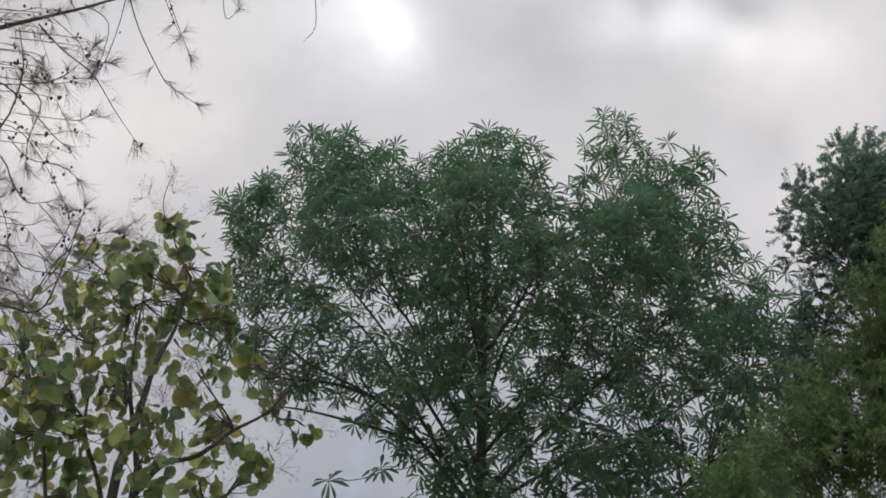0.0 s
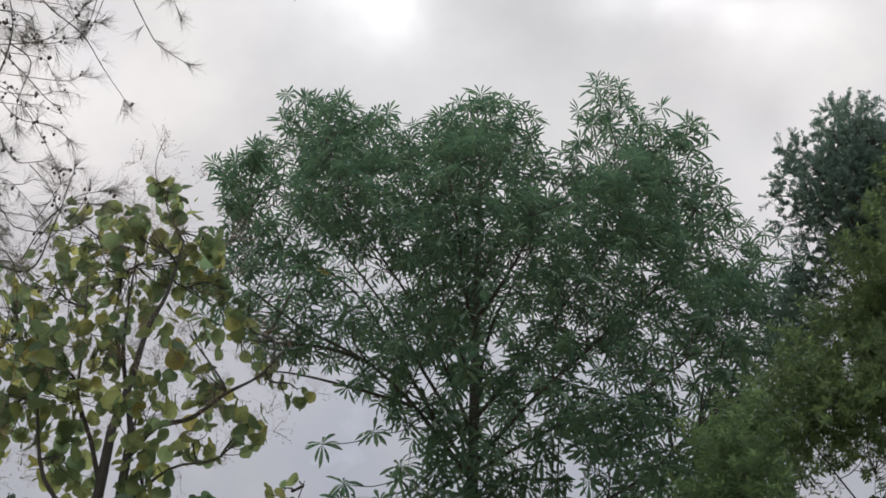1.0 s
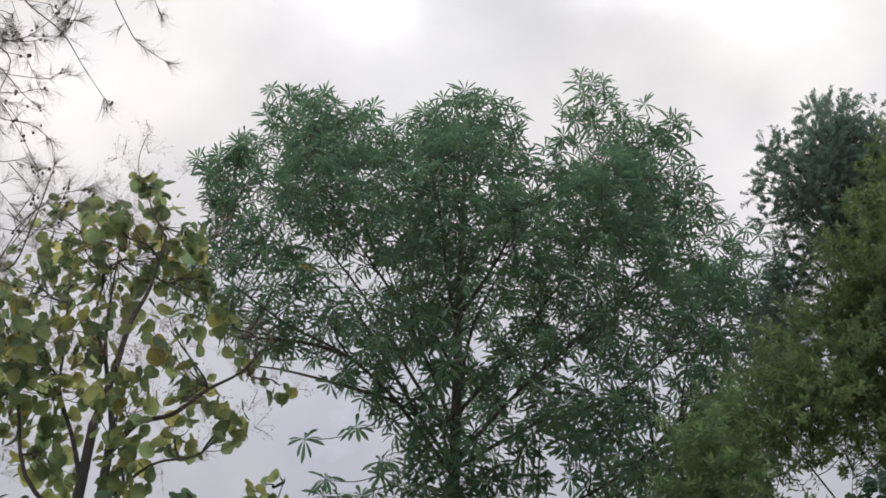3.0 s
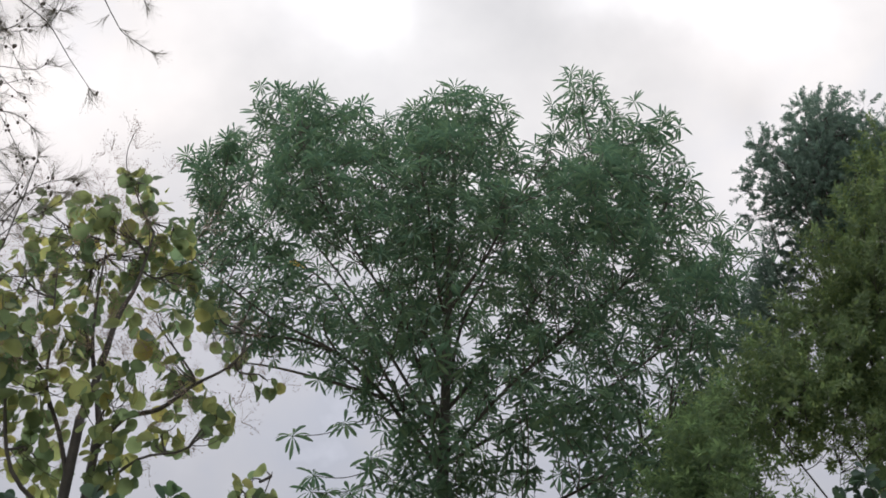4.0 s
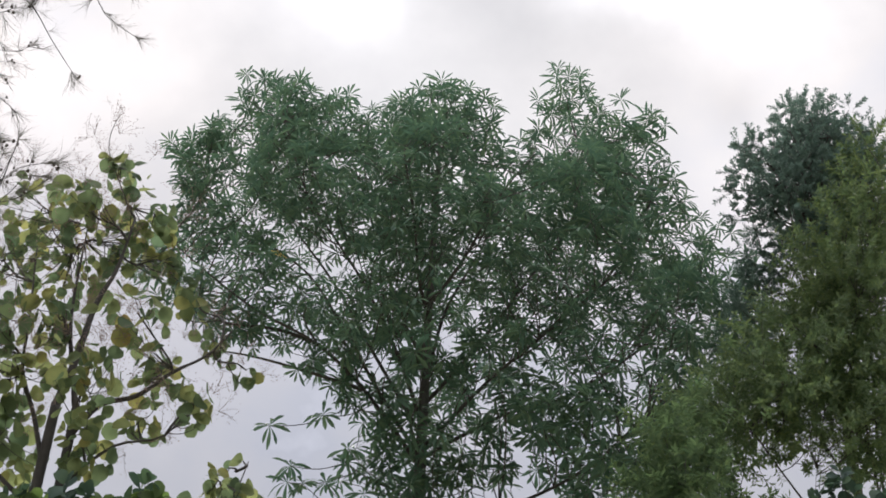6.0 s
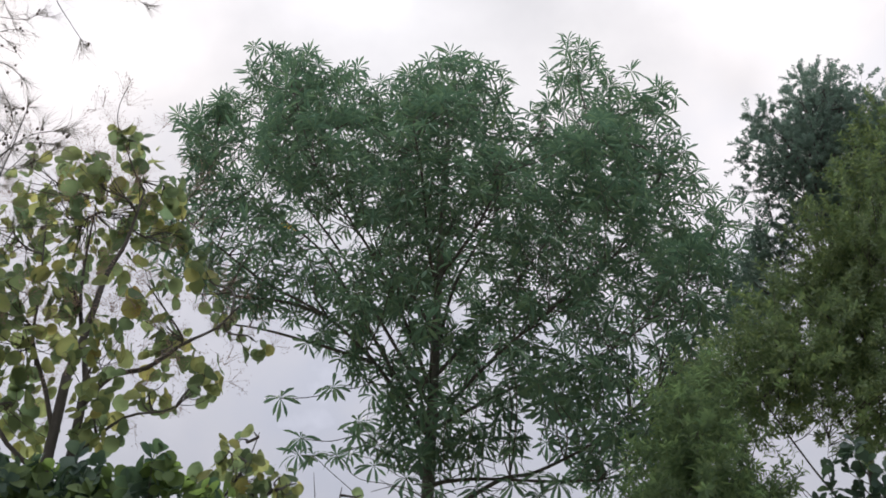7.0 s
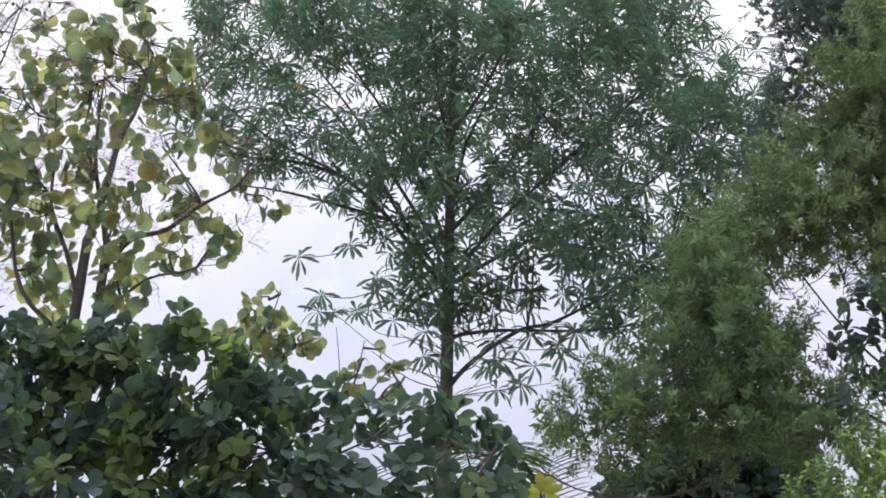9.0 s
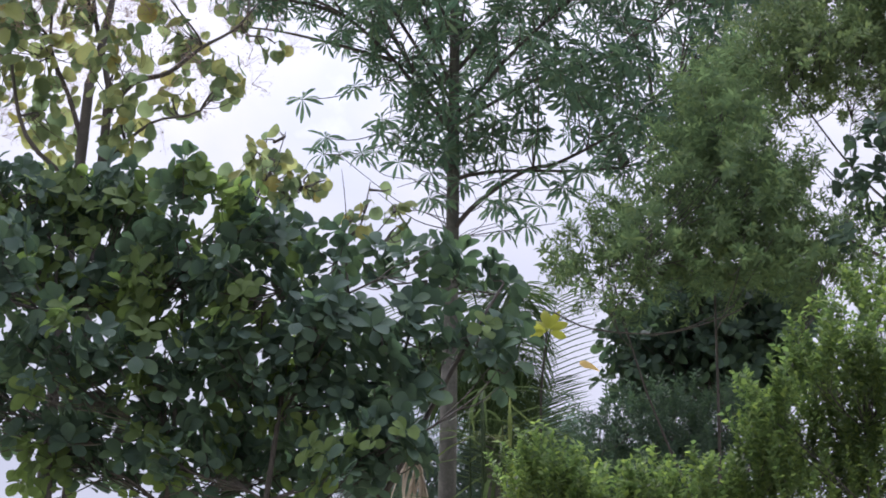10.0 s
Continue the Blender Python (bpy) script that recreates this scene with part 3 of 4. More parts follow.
def heart_leaf(seed, size):
    """A round heart-shaped leaf with a notch at its stalk, hanging from it."""
    rnd = random.Random(seed)
    n, verts, faces = 14, [(0.0, 0, 0)], []
    for k in range(n + 1):
        a = math.pi * (2 * k / n - 1)
        r = size * 0.5 * (1.0 + 0.10 * math.cos(a) - 0.05 * math.cos(3 * a) + 0.09 * math.exp(-(a / 0.4) ** 2)) * (0.72 if k in (0, n) else 1) * rnd.uniform(0.95, 1.05)
        x, y = r * math.cos(a) + size * 0.36, r * math.sin(a) * 1.06
        verts.append((x, y, 0.16 * abs(y) - 0.35 * x * x / size))
    for k in range(n):
        faces.append((0, k + 1, k + 2))
    st = size * 0.02
    b = len(verts)
    verts += [(0, st, 0), (0, -st, 0), (-size * 0.45, 0, size * 0.2)]
    faces.append((b, b + 1, b + 2))
    s = Soup()
    s.put(verts, faces)
    return s


HEARTS = [heart_leaf(60 + i, z) for i, z in enumerate((0.08, 0.095, 0.11, 0.125, 0.14))]


def leafy_spots(tree, soup, mats, pool, spots, rnd, name, mat, parts=300, hang=0.5, size=1.0):
    """Leaves at their places: the nearest as parts, the rest in one crown."""
    spots.sort(key=lambda q: q[0].y)
    meshes = {}
    for i, (p, d) in enumerate(spots):
        k = rnd.randrange(len(pool))
        face = (Vector((d.x, d.y, 0)) * 0.5 + Vector((rnd.uniform(-1, 1), rnd.uniform(-1, 1), 0)) * 0.6 + Vector((0, 0, 1 - hang))).normalized()
        m = place(p, face, rnd.uniform(0, 6.28), size * rnd.uniform(0.8, 1.2))
        if i < parts:
            if k not in meshes:
                meshes[k] = pool[k].mesh(name, mat)
            part(name, meshes[k], tree, m=m)
        else:
            soup.put(np.concatenate(pool[k].v), pool[k].f, m)


def spray_mesh(seed):
    """A loose dry flower spray: forking hair-thin stalks with tiny pods."""
    rnd = random.Random(seed)
    s = Soup()
    for _ in range(7):
        e = Vector((rnd.uniform(-1, 1), rnd.uniform(-1, 1), rnd.uniform(0.2, 1.2))) * 0.16
        tube(s, [(0, 0, 0), e * 0.5 + Vector((0, 0, 0.02)), e], 0.0014, 0.001, 3)
        for _ in range(5):
            q = e * rnd.uniform(0.5, 1) + Vector((rnd.uniform(-1, 1), rnd.uniform(-1, 1), rnd.uniform(-1, 1))) * 0.035
            r = rnd.uniform(0.003, 0.006)
            s.put([(q.x + r, q.y, q.z), (q.x - r, q.y, q.z), (q.x, q.y + r, q.z), (q.x, q.y - r, q.z), (q.x, q.y, q.z + r), (q.x, q.y, q.z - r)],
                  [(0, 2, 4), (2, 1, 4), (1, 3, 4), (3, 0, 4), (2, 0, 5), (1, 2, 5), (3, 1, 5), (0, 3, 5)])
    return s


SPRAYS = [spray_mesh(80 + i) for i in range(3)]


HEART_STEMS = [
    ([(-2.6, 8.0, -0.1), (-2.62, 8.0, 2.5), (-2.61, 8.0, 5.47), (-2.6, 8.0, 5.85), (-2.54, 8.0, 6.19), (-2.48, 8.0, 6.7), (-2.38, 8.0, 7.02), (-2.32, 8.0, 7.53)], 0.05, 0.009),
    ([(-2.32, 8.0, 7.53), (-2.4, 8.0, 7.65), (-2.54, 8.0, 7.95), (-2.66, 8.0, 8.22), (-2.68, 8.0, 8.44), (-2.64, 8.0, 8.65)], 0.008, 0.002),
    ([(-2.45, 8.05, -0.1), (-2.46, 8.05, 2.5), (-2.47, 8.05, 5.48), (-2.5, 8.05, 5.9), (-2.68, 8.1, 6.6), (-2.72, 8.1, 7.5)], 0.055, 0.004),
    ([(-2.47, 8.05, 5.6), (-2.3, 8.05, 5.85), (-2.03, 8.0, 5.91), (-1.8, 8.0, 6.12), (-1.57, 8.0, 6.27), (-1.4, 8.0, 6.5)], 0.026, 0.006),
    ([(-2.6, 8.0, 5.3), (-2.74, 7.98, 5.7), (-2.9, 7.95, 6.07), (-2.94, 7.95, 6.47), (-3.05, 8.0, 7.2)], 0.022, 0.005),
    ([(-2.6, 8.0, 5.0), (-2.95, 7.8, 5.3), (-3.15, 7.8, 6.0), (-3.3, 7.8, 6.7)], 0.022, 0.005),
    ([(-2.42, 8.0, 5.2), (-2.1, 7.9, 5.45), (-1.75, 7.9, 5.55), (-1.55, 7.9, 5.9)], 0.014, 0.004),
]
LOW_STEMS = [
    ([(-1.3, 7.75, -0.1), (-1.32, 7.75, 2.0), (-1.35, 7.7, 4.3), (-1.28, 7.7, 4.8), (-1.12, 7.7, 5.1)], 0.025, 0.004),
    ([(-1.34, 7.7, 4.2), (-1.15, 7.7, 4.6), (-0.98, 7.7, 4.86)], 0.012, 0.004),
    ([(-1.3, 7.7, 4.7), (-1.16, 7.7, 5.05), (-1.1, 7.7, 5.28)], 0.008, 0.003),
]
THIN_STEMS = [
    ([(-0.75, 7.7, -0.1), (-0.75, 7.7, 2.0), (-0.68, 7.7, 4.2), (-0.56, 7.7, 4.58), (-0.5, 7.7, 4.9)], 0.018, 0.003),
    ([(-0.69, 7.7, 4.1), (-0.5, 7.7, 4.45), (-0.3, 7.7, 4.72)], 0.009, 0.003),
    ([(-0.70, 7.7, 4.1), (-0.66, 7.7, 4.6), (-0.7, 7.7, 5.0)], 0.006, 0.002),
]


def heart_leaved(name, label, lobes, stems, seed, sprays):
    rnd = random.Random(seed)
    tree = thing(name, label, "tree", (*stems[0][0][0][:2], 0.0))
    nodes = []
    for i, (pts, r0, r1) in enumerate(stems):
        s = Soup()
        nodes += tube(s, pts, r0, r1, 8, 0.05, rnd)
        part("trunk" if r0 > 0.015 and pts[0][2] < 0 else "limb", s.mesh("stem", M_TWIG), tree)
    nodes = [n for n in nodes if n.z > 4.1]
    twigs, crown, spots, dry = Soup(), Soup(), [], Soup()
    apart = Spread(0.058)
    for lobe in lobes:
        c = Vector(lobe[:3])
        near = sorted(nodes, key=lambda n: (n - c).length + max(0, n.z - c.z) * 2)[:4]
        line = limb_to(twigs, rnd, rnd.choice(near), c + Vector((0, 0, lobe[3] * 0.5)), 0.012, 0.004, 0.0, 5)
        for _ in range(int((12 if sprays else 26) + 520 * lobe[3] ** 2)):
            p, d = in_lobe(rnd, lobe, 1.5, 1.0, 0.4)
            if not apart.free(p):
                continue
            spots.append((p, d))
            if rnd.random() < 0.35:
                base = rnd.choice(line)
                tube(twigs, [base, base.lerp(p, 0.5) + Vector((0, 0, -0.03)), p], 0.005, 0.0025, 3)
        if sprays and lobe[2] > 5.6:
            for _ in range(int(1 + 140 * lobe[3] ** 2)):
                p, d = in_lobe(rnd, (*lobe[:3], lobe[3] * 1.6), 1.2)
                k = rnd.randrange(3)
                dry.put(np.concatenate(SPRAYS[k].v), SPRAYS[k].f, place(p, (d + Vector((0, 0, 1))), rnd.uniform(0, 6), rnd.uniform(0.7, 1.3)))
    if sprays:
        spots += [(Vector(p), Vector((0, -1, 0.2))) for p in ((-2.68, 8, 8.2), (-2.63, 8, 8.16), (-2.56, 8, 8.19), (-2.59, 8, 8.1), (-2.48, 8, 8.07), (-2.4, 8, 8.08), (-2.42, 8, 7.95), (-2.47, 8, 7.89), (-2.35, 8, 7.92), (-2.28, 8, 7.95), (-2.54, 8, 7.74), (-2.44, 8, 7.74), (-2.36, 8, 7.68))]
    leafy_spots(tree, crown, None, HEARTS, spots, rnd, "leaf", M_LEFT, 300, 0.78, 0.93 if sprays else 0.8)
    part("branchwork", twigs.mesh("branchwork", M_TWIG), tree, kind="stuff")
    part("crown", crown.mesh("crown", M_LEFT), tree, "thin crown of round yellowing leaves", "stuff")
    if sprays:
        for p in ((-2.83, 8, 8.4), (-2.74, 8, 8.28), (-2.66, 8, 8.5), (-2.64, 8, 8.63), (-2.66, 8, 8.07), (-2.88, 8, 8.06), (-2.47, 8, 7.65), (-2.39, 8, 7.54), (-2.56, 8, 7.59), (-2.88, 8, 7.94), (-2.27, 8, 8.23), (-1.72, 8, 6.43), (-1.57, 8, 6.74), (-1.44, 8, 6.34), (-1.38, 8, 6.54), (-1.56, 8, 6.24)):
            for _ in range(2):
                k = rnd.randrange(3)
                q = Vector(p) + Vector((rnd.uniform(-1, 1), rnd.uniform(-1, 1), rnd.uniform(-1, 1))) * 0.05
                dry.put(np.concatenate(SPRAYS[k].v), SPRAYS[k].f, place(q, (rnd.uniform(-0.6, 0.6), rnd.uniform(-0.6, 0.6), 1), rnd.uniform(0, 6), rnd.uniform(0.6, 1.0)))
        part("flower_sprays", dry.mesh("flower_sprays", M_SPRAY), tree, "hair-thin dry flower sprays", "stuff")
    return tree


heart_leaved("tree", "sparse heart-leaved tree with yellowing round green leaves", LEFT_LOBES, HEART_STEMS, 21, True)
heart_leaved("sapling", "yellow-green heart-leaved sapling rising behind a dark bush", LEFT_LOW_LOBES, LOW_STEMS, 22, False)
heart_leaved("sapling", "spindly heart-leaved sapling with a few yellow leaves", THIN_LOBES, THIN_STEMS, 23, False)


# ---------------------------------------------------------------- leathery-leaved bush and sapling
BUSH_LOBES = [
    (-2.69, 7.1, 4.56, 0.27), (-2.4, 7.32, 4.53, 0.27), (-2.01, 7.22, 4.53, 0.29), (-1.54, 6.78, 4.5, 0.19), (-1.21, 6.84,
    4.23, 0.26), (-1.03, 7.3, 4.29, 0.19), (-2.75, 6.6, 3.91, 0.36), (-2.58, 7.26, 4.1, 0.34), (-2.11, 7.24, 4.06, 0.34),
    (-1.59, 6.97, 3.97, 0.33), (-1.15, 6.84, 3.78, 0.32), (-0.74, 6.82, 3.6, 0.26), (-2.23, 6.8, 3.43, 0.33), (-1.74, 6.96,
    3.4, 0.33), (-1.21, 7, 3.34, 0.33), (-0.71, 7.04, 3.25, 0.3), (-2.93, 7.4, 3.33, 0.42), (-2.24, 7.23, 2.95, 0.35),
    (-1.6, 7.1, 2.89, 0.35), (-1.08, 7.39, 2.91, 0.36), (-0.52, 6.77, 2.77, 0.27), (-0.3, 6.73, 2.92, 0.19),
]
SAPLING_LOBES = [
    (-0.67, 7, 4.12, 0.16), (-0.49, 7.39, 4.15, 0.15), (-0.13, 6.99, 4.1, 0.15), (0.06, 7.27, 4.03, 0.19), (0.3, 7.32, 4.08,
    0.14), (0.39, 7.03, 3.65, 0.12), (0.23, 7.06, 3.6, 0.2), (-0.15, 7.02, 3.63, 0.24), (-0.41, 6.86, 3.55, 0.23), (-0.35,
    7.09, 3.23, 0.22), (-0.16, 6.94, 3.26, 0.13), (0.32, 6.95, 3.38, 0.11), (-0.3, 6.91, 2.89, 0.19), (-0.14, 6.92, 2.96,
    0.1),
]


def obovate(seed, length):
    rnd = random.Random(seed)
    w = length * rnd.uniform(0.31, 0.40)
    s = Soup()
    v, f = blade(length, [0.10 * w, 0.48 * w, 0.84 * w, w, 0.90 * w, 0.30 * w], rnd.uniform(0.1, 0.35), 0.2, stem=0.02)
    s.put(v, f)
    return s


def tuft_mesh(seed, leaves=6):
    """A shoot's end with leathery leaves round it."""
    rnd = random.Random(seed)
    s = Soup()
    for k in range(leaves):
        leaf = obovate(seed * 10 + k, rnd.uniform(0.12, 0.175))
        m = Matrix.Rotation(2.4 * k + rnd.uniform(-0.3, 0.3), 4, "Z") @ Matrix.Rotation(-radians(rnd.uniform(-5, 50)), 4, "Y") @ Matrix.Rotation(rnd.uniform(-0.6, 0.6), 4, "X")
        s.put(np.concatenate(leaf.v), leaf.f, Matrix.Translation((0, 0, 0.012 * k)) @ m)
    return s


TUFTS = [tuft_mesh(100 + i, n) for i, n in enumerate((6, 7, 8, 7, 6))]


def leathery_bush(name, label, lobes, stems, seed, dense, stout=0.035, size=1.0, young=0.2):
    rnd = random.Random(seed)
    base = stems[0][0]
    tree = thing(name, label, "tree", (base[0], base[1], 0))
    nodes = []
    for pts in stems:
        s = Soup()
        nodes += tube(s, pts, stout, 0.008, 7, 0.05, rnd)
        part("trunk", s.mesh("trunk", M_TWIG), tree)
    twigs, crown, spots, apart = Soup(), Soup(), [], Spread(0.07)
    for lobe in lobes:
        c = Vector(lobe[:3])
        near = sorted(nodes, key=lambda n: (n - c).length + max(0, n.z - c.z) * 2)[:4]
        line = limb_to(twigs, rnd, rnd.choice(near), c, 0.008, 0.003, 0.0, 5)
        for _ in range(int(dense * (450 * lobe[3] ** 2 + 8))):
            p, d = in_lobe(rnd, lobe, 0.85, 1.0, 0.5)
            if not apart.free(p):
                continue
            spots.append((p, d))
            if rnd.random() < 0.5:
                b = rnd.choice(line)
                tube(twigs, [b, b.lerp(p, 0.5) + Vector((0, 0, -0.03)), p], 0.006, 0.003, 3)
    # clusters of brightened tufts, only on the side towards the camera
    fresh_lit = [q for q in spots if q[1].y < 0.3 and noise.noise(q[0] * 3.2) > young]
    spots = [q for q in spots if q not in fresh_lit]
    leafy_spots(tree, crown, None, TUFTS, spots, rnd, "leaf_tuft", M_BUSH, 200, 0.65, size)
    leafy_spots(tree, Soup(), None, TUFTS, fresh_lit, rnd, "fresh_leaf_tuft", M_FRESH_LIT, 400, 0.65, size)
    part("branchwork", twigs.mesh("branchwork", M_TWIG), tree, kind="stuff")
    part("crown", crown.mesh("crown", M_BUSH), tree, "dense crown of leathery dark leaves", "stuff")
    return tree


leathery_bush("broadleaf_bush", "large dark bush with glossy leathery oval leaves", BUSH_LOBES,
              [[(-1.7, 7.1, -0.1), (-1.72, 7.1, 1.2), (-1.6, 7.1, 2.6), (-1.6, 7.1, 4.2)], [(-1.75, 7.1, 0.8), (-2.2, 7.1, 2.0), (-2.4, 7.1, 4.2)],
               [(-1.7, 7.1, 1.0), (-1.1, 7.05, 2.2), (-0.9, 7.0, 3.9)]], 31, 1.4, size=0.70)
leathery_bush("sapling", "young dark tree with broad leathery leaves", SAPLING_LOBES,
              [[(-0.45, 7.1, -0.1), (-0.42, 7.1, 1.5), (-0.35, 7.1, 3.0), (-0.1, 7.15, 4.0)], [(-0.4, 7.1, 2.0), (-0.5, 7.1, 3.0), (-0.6, 7.1, 4.1)],
               [(-0.38, 7.1, 2.6), (0.1, 7.1, 3.5), (0.38, 7.2, 4.0)]], 33, 0.55, 0.02, 0.80, 0.45)


# ---------------------------------------------------------------- small-leaved trees and shrubs
TALL_OUTLINE = [
    (3.35, 9.54), (3.47, 9.74), (3.7, 9.88), (3.87, 9.73), (4.01, 9.74), (4.13, 9.75), (4.13, 9.51), (4.33, 9.45), (4.4, 8.86), (4.25, 8.08), (3.59, 7.75), (3.23, 8.03),
    (3.0, 8.18), (3.01, 8.46), (2.99, 8.59), (3.03, 9.1), (3.3, 9.15),
]
TALL_FRINGE = [(2.91, 8.08), (3.23, 7.97), (3.1, 7.55), (2.97, 6.97), (2.66, 6.96), (2.8, 7.53)]
TALL_LOBES = crown_lobes(TALL_OUTLINE, 8.7, 0.22, 0.17, 0.5, 71, 1.15) + crown_lobes(TALL_FRINGE, 8.7, 0.17, 0.17, 0.3, 72)
TALL_LOBES += [(x, 8.7, z, 0.07) for x, z in ((3.01, 9.2), (2.94, 8.86), (2.84, 8.65), (2.94, 8.56), (3.13, 9.2), (3.21, 9.24), (2.89, 8.34), (3.08, 9.05))]
MID_OUTLINE = [
    (4.15, 8.81), (3.87, 8.76), (3.63, 8.06), (3.37, 7.75), (3.13, 7.4), (3.03, 7.06), (2.89, 6.84), (2.6, 6.62), (2.4, 6.46), (2.15, 6.1), (1.97, 5.72), (1.95, 5.29),
    (2.3, 5.45), (2.48, 5.65), (2.8, 5.62), (3.1, 5.56), (3.45, 5.45), (3.8, 5.45),
]
MID_LOBES = crown_lobes(MID_OUTLINE, 8.0, 0.30, 0.24, 0.5, 73)
LOW_TOP = [
    (1.70, 5.62), (2.05, 5.72), (2.22, 5.35), (2.27, 5.0), (2.45, 4.85), (2.74, 4.42), (2.68, 4.18), (2.41, 4.07), (2.11, 4.07), (1.53, 4.11), (1.19, 4.03), (0.94, 4.05), (0.75, 4.16),
    (0.80, 4.34), (0.98, 4.62), (1.38, 4.75), (1.5, 5.05),
]
LOW_HOLLOW = [(1.36, 4.72), (2.0, 4.95), (3.17, 4.95), (3.1, 3.95), (2.4, 3.7), (1.4, 3.8)]
LOW_SKIRT = [(1.07, 3.45), (1.48, 3.5), (1.9, 3.6), (2.2, 3.5), (2.27, 3.28), (2.12, 2.7), (1.0, 2.7), (0.98, 3.28)]
LOW_LOBES = crown_lobes(LOW_TOP, 7.5, 0.34, 0.2, 0.6, 74, 0.4)
SHRUB_LOBES = [
    (0.42, 6.42, 2.66, 0.08), (0.53, 6.32, 2.71, 0.11), (0.66, 6.33, 2.63, 0.1), (0.72, 6.34, 2.53, 0.09), (1.06, 6.64,
    2.64, 0.09), (1.12, 6.47, 2.64, 0.08), (1.46, 6.49, 2.66, 0.09), (1.3, 6.31, 2.56, 0.09), (1.54, 6.49, 2.56, 0.09),
    (1.64, 6.21, 2.74, 0.08), (1.72, 6.18, 2.97, 0.09), (1.89, 6.58, 2.87, 0.12), (1.96, 6.15, 3.18, 0.1), (2.15, 6.64,
    3.07, 0.14), (2, 6.56, 2.72, 0.15), (2.25, 6.54, 2.87, 0.18), (2.23, 6.17, 3.15, 0.15), (2.16, 6.25, 3.4, 0.08), (2.45,
    6.57, 3.65, 0.11), (2.32, 6.37, 2.64, 0.18), (2.1, 6.46, 2.58, 0.15), (1.76, 6.21, 2.53, 0.11), (2.48, 6.24, 3.06,
    0.24), (1.65, 6.4, 2.59, 0.12), (0.89, 6.53, 2.58, 0.09),
]
EDGE_LOBES = [
    (2.76, 7.05, 4.91, 0.14), (2.69, 7.2, 4.68, 0.12), (2.83, 7.24, 4.48, 0.15), (2.49, 7.01, 4.22, 0.09), (2.92, 7.06,
    4.71, 0.21),
]


def feather_mesh(seed, leaves, length, leaf, slim, spread):
    """A short shoot along +z with small leaves on all sides."""
    rnd = random.Random(seed)
    s = Soup()
    tube(s, [(0, 0, 0), (0.02 * length, 0, length * 0.5), (0, 0.03 * length, length)], 0.0025, 0.0012, 3)
    for k in range(leaves):
        u = (k + 0.6) / leaves
        ln = leaf * rnd.uniform(0.7, 1.2)
        w = ln * slim
        verts = [(0, 0, 0), (0.5 * ln, w, 0.02 * ln), (ln, 0, -0.12 * ln), (0.5 * ln, -w, 0.02 * ln)]
        m = Matrix.Translation((0, 0, length * (0.15 + 0.85 * u))) @ Matrix.Rotation(2.4 * k + rnd.uniform(-0.4, 0.4), 4, "Z") @ \
            Matrix.Rotation(-radians(spread + rnd.uniform(-25, 25)), 4, "Y") @ Matrix.Rotation(rnd.uniform(-0.5, 0.5), 4, "X")
        s.put(verts, [(0, 1, 2), (0, 2, 3)], m)
    return s


def small_leaved(name, label, category, lobes, stems, seed, mat, pool, dense, droop, parts=300, r0=0.07, deep=1.2, size=1.0, bark=None, ragged=0.12):
    rnd = random.Random(seed)
    base = stems[0][0]
    tree = thing(name, label, category, (base[0], base[1], 0))
    nodes = []
    for i, pts in enumerate(stems):
        s = Soup()
        nodes += tube(s, pts, r0 if i == 0 else r0 * (0.45 if i < 3 else 0.17), r0 * (0.15 if i < 3 else 0.05), 8, 0.05, rnd)
        part("trunk" if i == 0 else "limb", s.mesh("stem", bark or M_TWIG), tree)
    twigs, crown, spots = Soup(), Soup(), []
    for lobe in lobes:
        c = Vector(lobe[:3])
        near = sorted(nodes, key=lambda n: (n - c).length + max(0, n.z - c.z) * 2)[:3]
        line = limb_to(twigs, rnd, rnd.choice(near), c, r0 * 0.14, 0.003, 0.0, 5)
        for _ in range(int(dense * (1500 * lobe[3] ** 2 + 14))):
            p, d = in_lobe(rnd, lobe, deep, 1.0, 0.55)
            if rnd.random() < ragged:
                p += d * lobe[3] * rnd.uniform(0.05, 0.3)
            spots.append((p, (d + Vector((0, 0, droop)) + Vector((rnd.uniform(-0.5, 0.5), rnd.uniform(-0.5, 0.5), 0))).normalized()))
            if rnd.random() < 0.15:
                b = rnd.choice(line)
                tube(twigs, [b, b.lerp(p, 0.5) + Vector((0, 0, -0.02)), p], 0.004, 0.002, 3)
    spots.sort(key=lambda q: q[0].y)
    meshes = {}
    for i, (p, d) in enumerate(spots):
        k = rnd.randrange(len(pool))
        m = place(p, d, rnd.uniform(0, 6.28), size * rnd.uniform(0.75, 1.25))
        if i < parts:
            if k not in meshes:
                meshes[k] = pool[k].mesh("leafy_shoot", mat)
            part("leafy_shoot", meshes[k], tree, m=m)
        else:
            crown.put(np.concatenate(pool[k].v), pool[k].f, m)
    part("branchwork", twigs.mesh("branchwork", M_TWIG), tree, kind="stuff")
    part("crown", crown.mesh("crown", mat), tree, kind="stuff")
    return tree


FEATHER_TALL = [feather_mesh(120 + i, 24, 0.20, 0.050, 0.22, 35) for i in range(4)]
FEATHER_MID = [feather_mesh(130 + i, 24, 0.22, 0.052, 0.17, 30) for i in range(4)]
FEATHER_LOW = [feather_mesh(150 + i, 24, 0.22, 0.062, 0.15, 22) for i in range(4)]
FEATHER_SHRUB = [feather_mesh(140 + i, 30, 0.24, 0.036, 0.30, 36) for i in range(4)]

